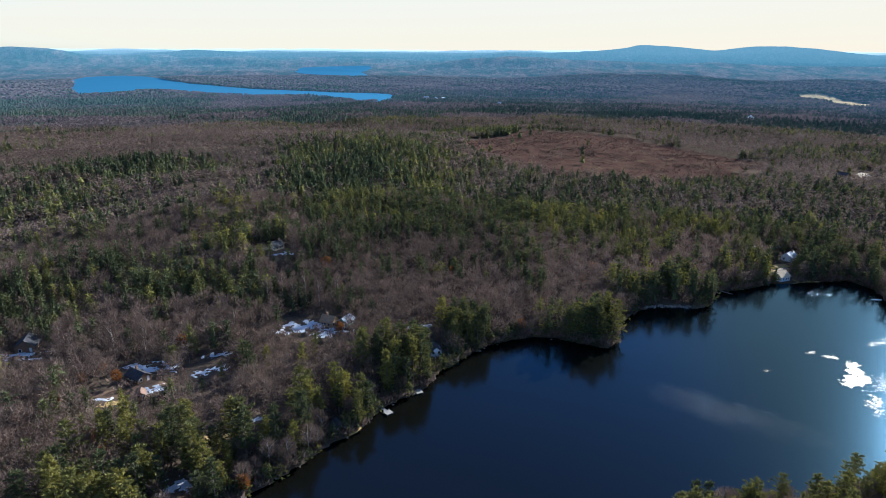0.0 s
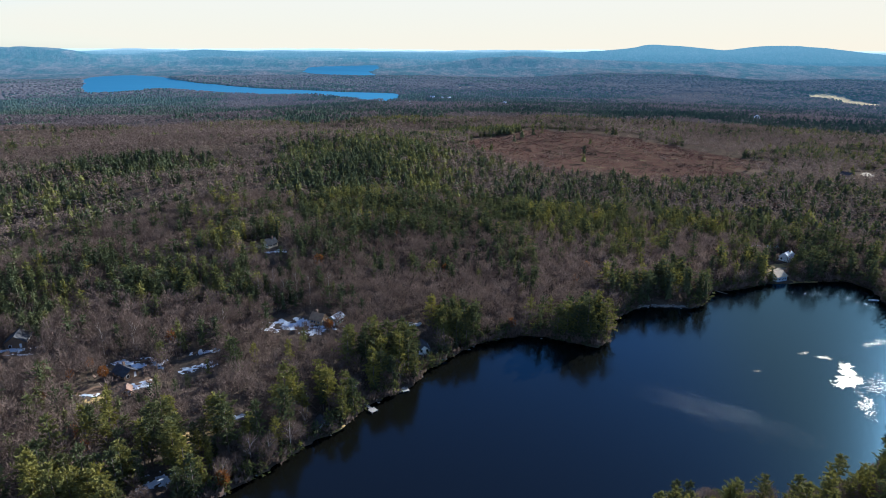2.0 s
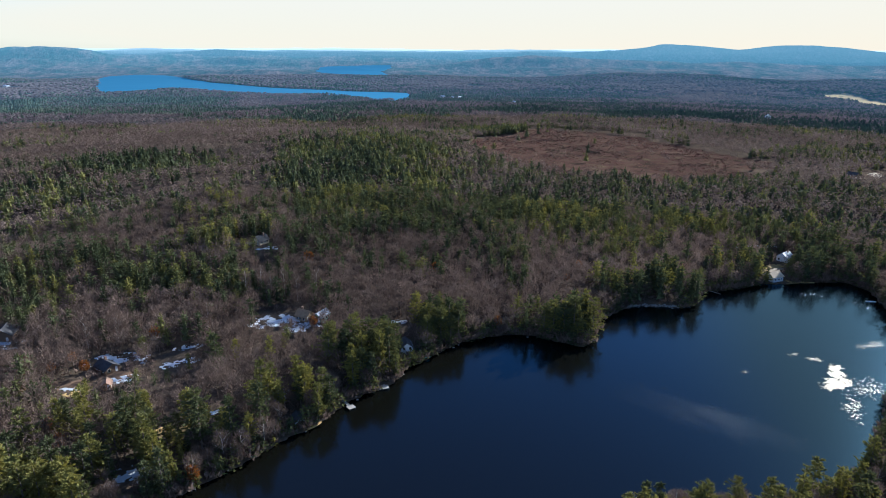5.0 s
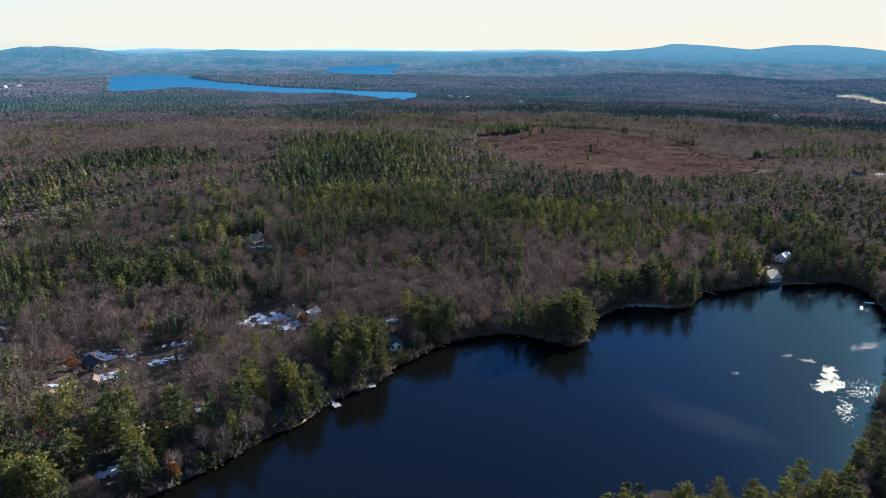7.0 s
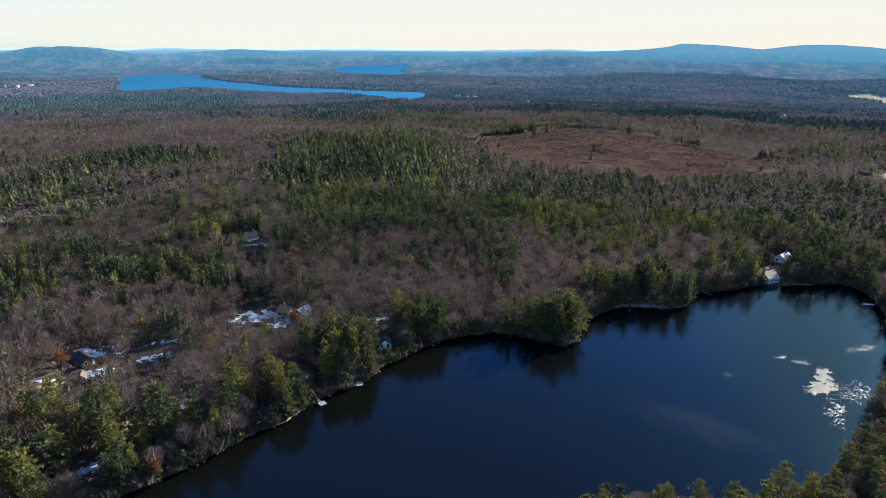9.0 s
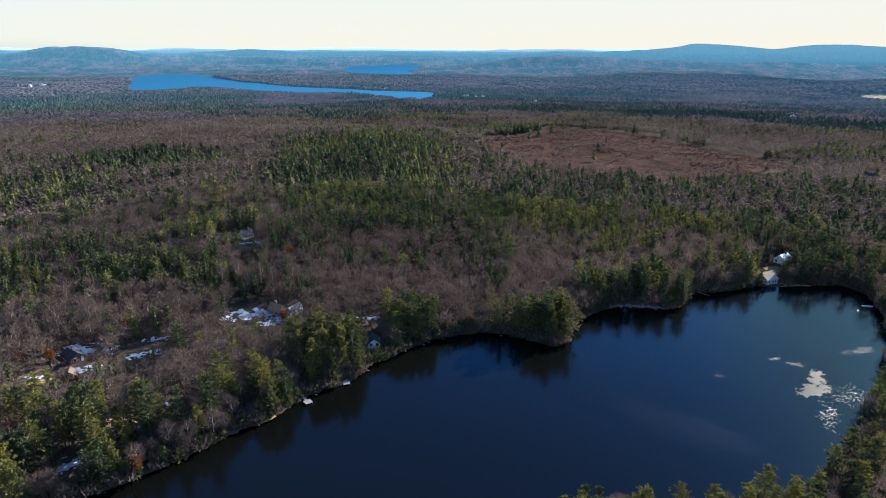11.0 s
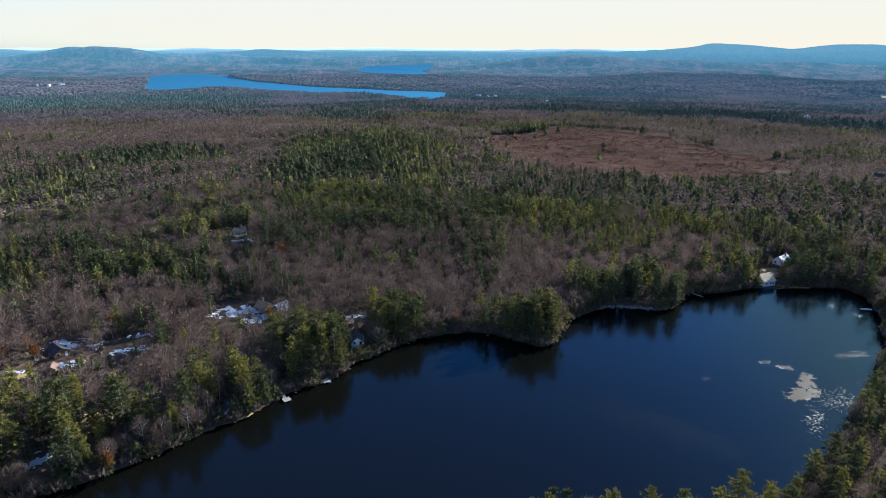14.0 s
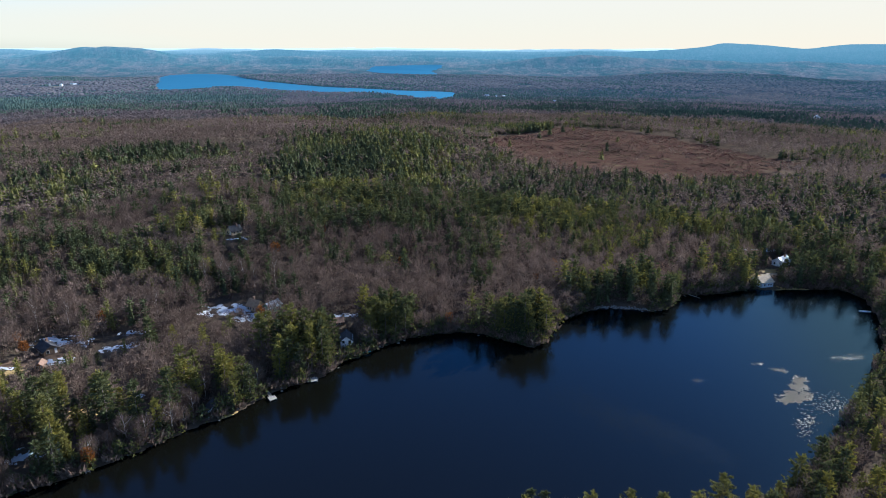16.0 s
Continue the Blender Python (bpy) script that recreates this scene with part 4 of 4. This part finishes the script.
for fx, fy, turn in ((73, 2247, 20), (98, 2270, -40), (40, 2280, 70), (-1900, 2870, 10), (-1860, 2890, 60), (-1830, 2860, -30), (-1940, 2850, 35), (213, 1680, 15), (620, 1180, -20), (-35, 1892, 30), (980, 1050, 10)):
    px, py, pz = (float(v) for v in squash(np.array(fx), np.array(fy), np.array(height_at(fx, fy))))
    house(px, py, turn, 10, 15, 7, 11, WHITE_WALL, PALE_ROOF, "white building far off in the woods", z=pz + 2)


# old snow, gravel and grass in the clearings: thin draped sheets with ragged edges
def drape(name, cx, cy, rx, ry, turn, mat, label, thick, seed, ragged=0.5):
    n = 44
    g = np.linspace(-1.3, 1.3, n)
    u, v = np.meshgrid(g, g, indexing="ij")
    c, s = math.cos(radians(turn)), math.sin(radians(turn))
    x, y = cx + u * rx * c - v * ry * s, cy + u * rx * s + v * ry * c
    r = np.hypot(u, v) + ragged * vnoise(x, y, 0.45 * min(rx, ry) + 0.8, seed) + 0.6 * ragged * vnoise(x, y, 1.0, seed + 1) + 0.35 * ragged * vnoise(x, y, 0.5, seed + 2)
    z = land(x.ravel(), y.ravel()).reshape(x.shape) + thick * np.clip((1 - r) * 5, -1.6, 1)
    i = (np.arange(n - 1)[:, None] * n + np.arange(n - 1)[None, :])
    faces = np.stack([i, i + n, i + n + 1, i + 1], -1).reshape(-1, 4)
    keep = (r < 1.25).ravel()[faces].all(1)
    me = mesh_from(name, np.stack([x, y, z], -1).reshape(-1, 3), faces[keep], smooth=True)
    me.materials.append(mat)
    return tagged(new(name, me), label, category="ground cover", kind="stuff")


for k, (cx, cy, rx, ry, turn) in enumerate([(-84, 275, 12, 5, 15), (-66, 273, 5, 3, 0), (-141, 237, 10, 4.5, 10), (-133, 222, 5, 2, 30), (-116, 236, 6, 2.0, 30), (-117, 249, 5, 1.8, 15), (-74, 267, 6, 2.5, 0),
                                            (-106, 168, 7, 3.5, 30), (-200, 249, 10, 4, 10), (-106, 346, 5, 1.6, 20), (-29, 277, 5, 1.6, 20), (-91, 202, 4, 1, 30),
                                            (-150, 214, 4, 1.0, 10), (206, 391, 14, 2.2, 0)]):
    drape("snow_patch", cx, cy, rx, ry, turn, SNOW, "thin old snow lying in a clearing", 0.14, 60 + k, 1.3)
for k, (cx, cy, rx, ry, turn) in enumerate([(198, 355, 8, 1.4, 20), (424, 600, 5, 20, -35), (393, 582, 10, 2.5, 10), (-120, 350, 9, 2, 10)]):
    drape("gravel_drive", cx, cy, rx, ry, turn, GRAVEL, "pale gravel drive lit by the sun", 0.12, 80 + k, 0.4)
for k, (cx, cy, rx, ry, turn) in enumerate([(-102, 190, 7, 2.5, 25), (190, 351, 4, 4, 0), (201, 360, 8, 2.5, 15), (-144, 212, 5, 2, 10), (-54, 196, 5, 1.6, 45), (203, 338, 8, 3, 0)]):
    drape("dry_lawn", cx, cy, rx, ry, turn, DRY_GRASS, "dry golden grass in a clearing", 0.1, 90 + k, 0.5)


for k, (cx, cy, rx, ry, turn) in enumerate([(-150, 217, 10, 3, 12), (-136, 224, 8, 4, 0), (-64, 196, 8, 2.2, 40), (-92, 178, 8, 2.5, 30), (-120, 352, 8, 4, 0)]):
    drape("leaf_litter", cx, cy, rx, ry, turn, LITTER, "brown fallen leaves spread over a clearing", 0.08, 110 + k, 0.6)


def dock(x, y, turn, walk_len, head, label):
    base = new("dock")
    base.matrix_basis = pose(x, y, 0, 0, 0, turn)
    part("deck", box(bmesh.new(), -head / 2, head / 2, -head / 2, head / 2, 0.42, 0.6, 0.02), PLANK, base)
    if walk_len:
        part("gangway", box(bmesh.new(), -0.6, 0.6, head / 2 + 0.005, head / 2 + walk_len, 0.44, 0.58, 0.02), PLANK, base)
    for px in (-1, 1):
        for py in (-1, 1):
            bm = bmesh.new()
            bmesh.ops.create_cone(bm, segments=8, radius1=0.09, radius2=0.08, depth=2.6, cap_ends=True,
                                  matrix=Matrix.Translation((px * (head / 2 - 0.15), py * (head / 2 - 0.15), -0.35)))
            part("post", bm, LOG, base)
    return tagged(base, label, "dock")


dock(-42.5, 209.5, 38, 4.5, 2.8, "pale wooden dock with a square end and gangway")
dock(-30.5, 224, 20, 2.0, 2.8, "square pale wooden dock close to the bank")
dock(69, 279.5, 80, 3.0, 1.8, "small pale dock at the wooded point")
dock(-86, 164, 40, 1.0, 1.4, "small grey float by the bank")
dock(231, 308, -60, 2.0, 2.6, "pale dock off the eastern bank")


def boat(x, y, z, turn, length, beam, mat, label, name="rowing_boat"):
    """A hull pointed at both ends, open on top, with two seats."""
    base = new(name)
    base.matrix_basis = pose(x, y, z, 0, 0, turn)
    bm = bmesh.new()
    n, rows = 14, []
    for k in range(n + 1):
        u = 2 * k / n - 1
        half = beam / 2 * max(0.03, 1 - u * u) ** 0.6
        sheer = 0.42 + 0.16 * u * u
        rows.append([bm.verts.new((u * length / 2, hx * half, hz)) for hx, hz in ((-1, sheer), (-0.75, 0.1), (0, 0.0), (0.75, 0.1), (1, sheer), (0.92, sheer), (0, 0.06), (-0.92, sheer))])
    for a, b in zip(rows, rows[1:]):
        for k in range(8):
            bm.faces.new((a[k], b[k], b[(k + 1) % 8], a[(k + 1) % 8]))
    bm.faces.new(rows[0])
    bm.faces.new(rows[-1][::-1])
    part("hull", bm, mat, base)
    for u in (-0.2, 0.25):
        part("seat", box(bmesh.new(), u * length - 0.12, u * length + 0.12, -beam * 0.36, beam * 0.36, 0.28, 0.33), PLANK, base)
    return tagged(base, label, "boat")


boat(-15.5, 249.5, 0.6, 20, 4.6, 0.9, TEAL, "teal canoe drawn up on the bank", "canoe")
boat(-14, 248, 0.5, 35, 4.2, 0.9, TEAL, "teal canoe beside its fellow on the bank", "canoe")
boat(226, 310, -0.1, -10, 5.5, 1.9, WHITE_HULL, "white boat moored by the eastern bank")
boat(161, 183, 1.2, -25, 5.0, 1.5, WHITE_HULL, "white boat lying on the wooded bank")
boat(-25, 278, height_at(-25, 278), 10, 5.0, 1.8, WHITE_HULL, "white boat stored beside a snowy path")


def stones():
    rnd = np.random.RandomState(12)
    base = bmesh.new()
    bmesh.ops.create_icosphere(base, subdivisions=1, radius=1)
    ico = np.array([v.co[:] for v in base.verts])
    idx = np.array([[v.index for v in f.verts] for f in base.faces])
    base.free()
    verts, faces = [], []
    for k in range(175):
        t = rnd.uniform()
        if k < 150:
            x, y = 92 + 33 * t + rnd.normal() * 0.8, 305.2 + rnd.normal() * 0.7 + 0.8 * math.sin(t * 6)
        else:
            ring_i = rnd.randint(8, 80)
            x, y = LAKE_RING[ring_i] + rnd.normal(size=2) * 0.7
        z = height_at(x, y)
        r = rnd.uniform(0.18, 0.6)
        shape = ico * rnd.uniform(0.7, 1.25, ico.shape) * r * np.array([1.2, 1.0, 0.65])
        verts.append(shape + (x, y, max(z, -0.1) + r * 0.2))
        faces.append(idx + 12 * k)
    me = mesh_from("shore_stones", np.concatenate(verts), np.concatenate(faces))
    me.materials.append(STONE)
    tagged(new("shore_stones", me), "grey stones heaped along the waterline", "stones", kind="stuff")


stones()
for lx, ly, turn, ln in ((147, 325, -48, 7.5), (-92, 162, 40, 5.0)):
    bm = bmesh.new()
    bmesh.ops.create_cone(bm, segments=9, radius1=0.2, radius2=0.1, depth=ln, cap_ends=True, matrix=pose(0, 0, 0, 0, 90, 0))
    bmesh.ops.create_cone(bm, segments=6, radius1=0.06, radius2=0.03, depth=1.2, cap_ends=True, matrix=pose(ln * 0.2, 0, 0.4, 20, 15, 0))
    me = bpy.data.meshes.new("fallen_log")
    bm.to_mesh(me)
    bm.free()
    me.materials.append(LOG)
    ob = new("fallen_log", me)
    ob.matrix_basis = pose(lx, ly, 0.12, 0, 0, turn)
    tagged(ob, "bleached fallen log lying in the water by the bank", "log")
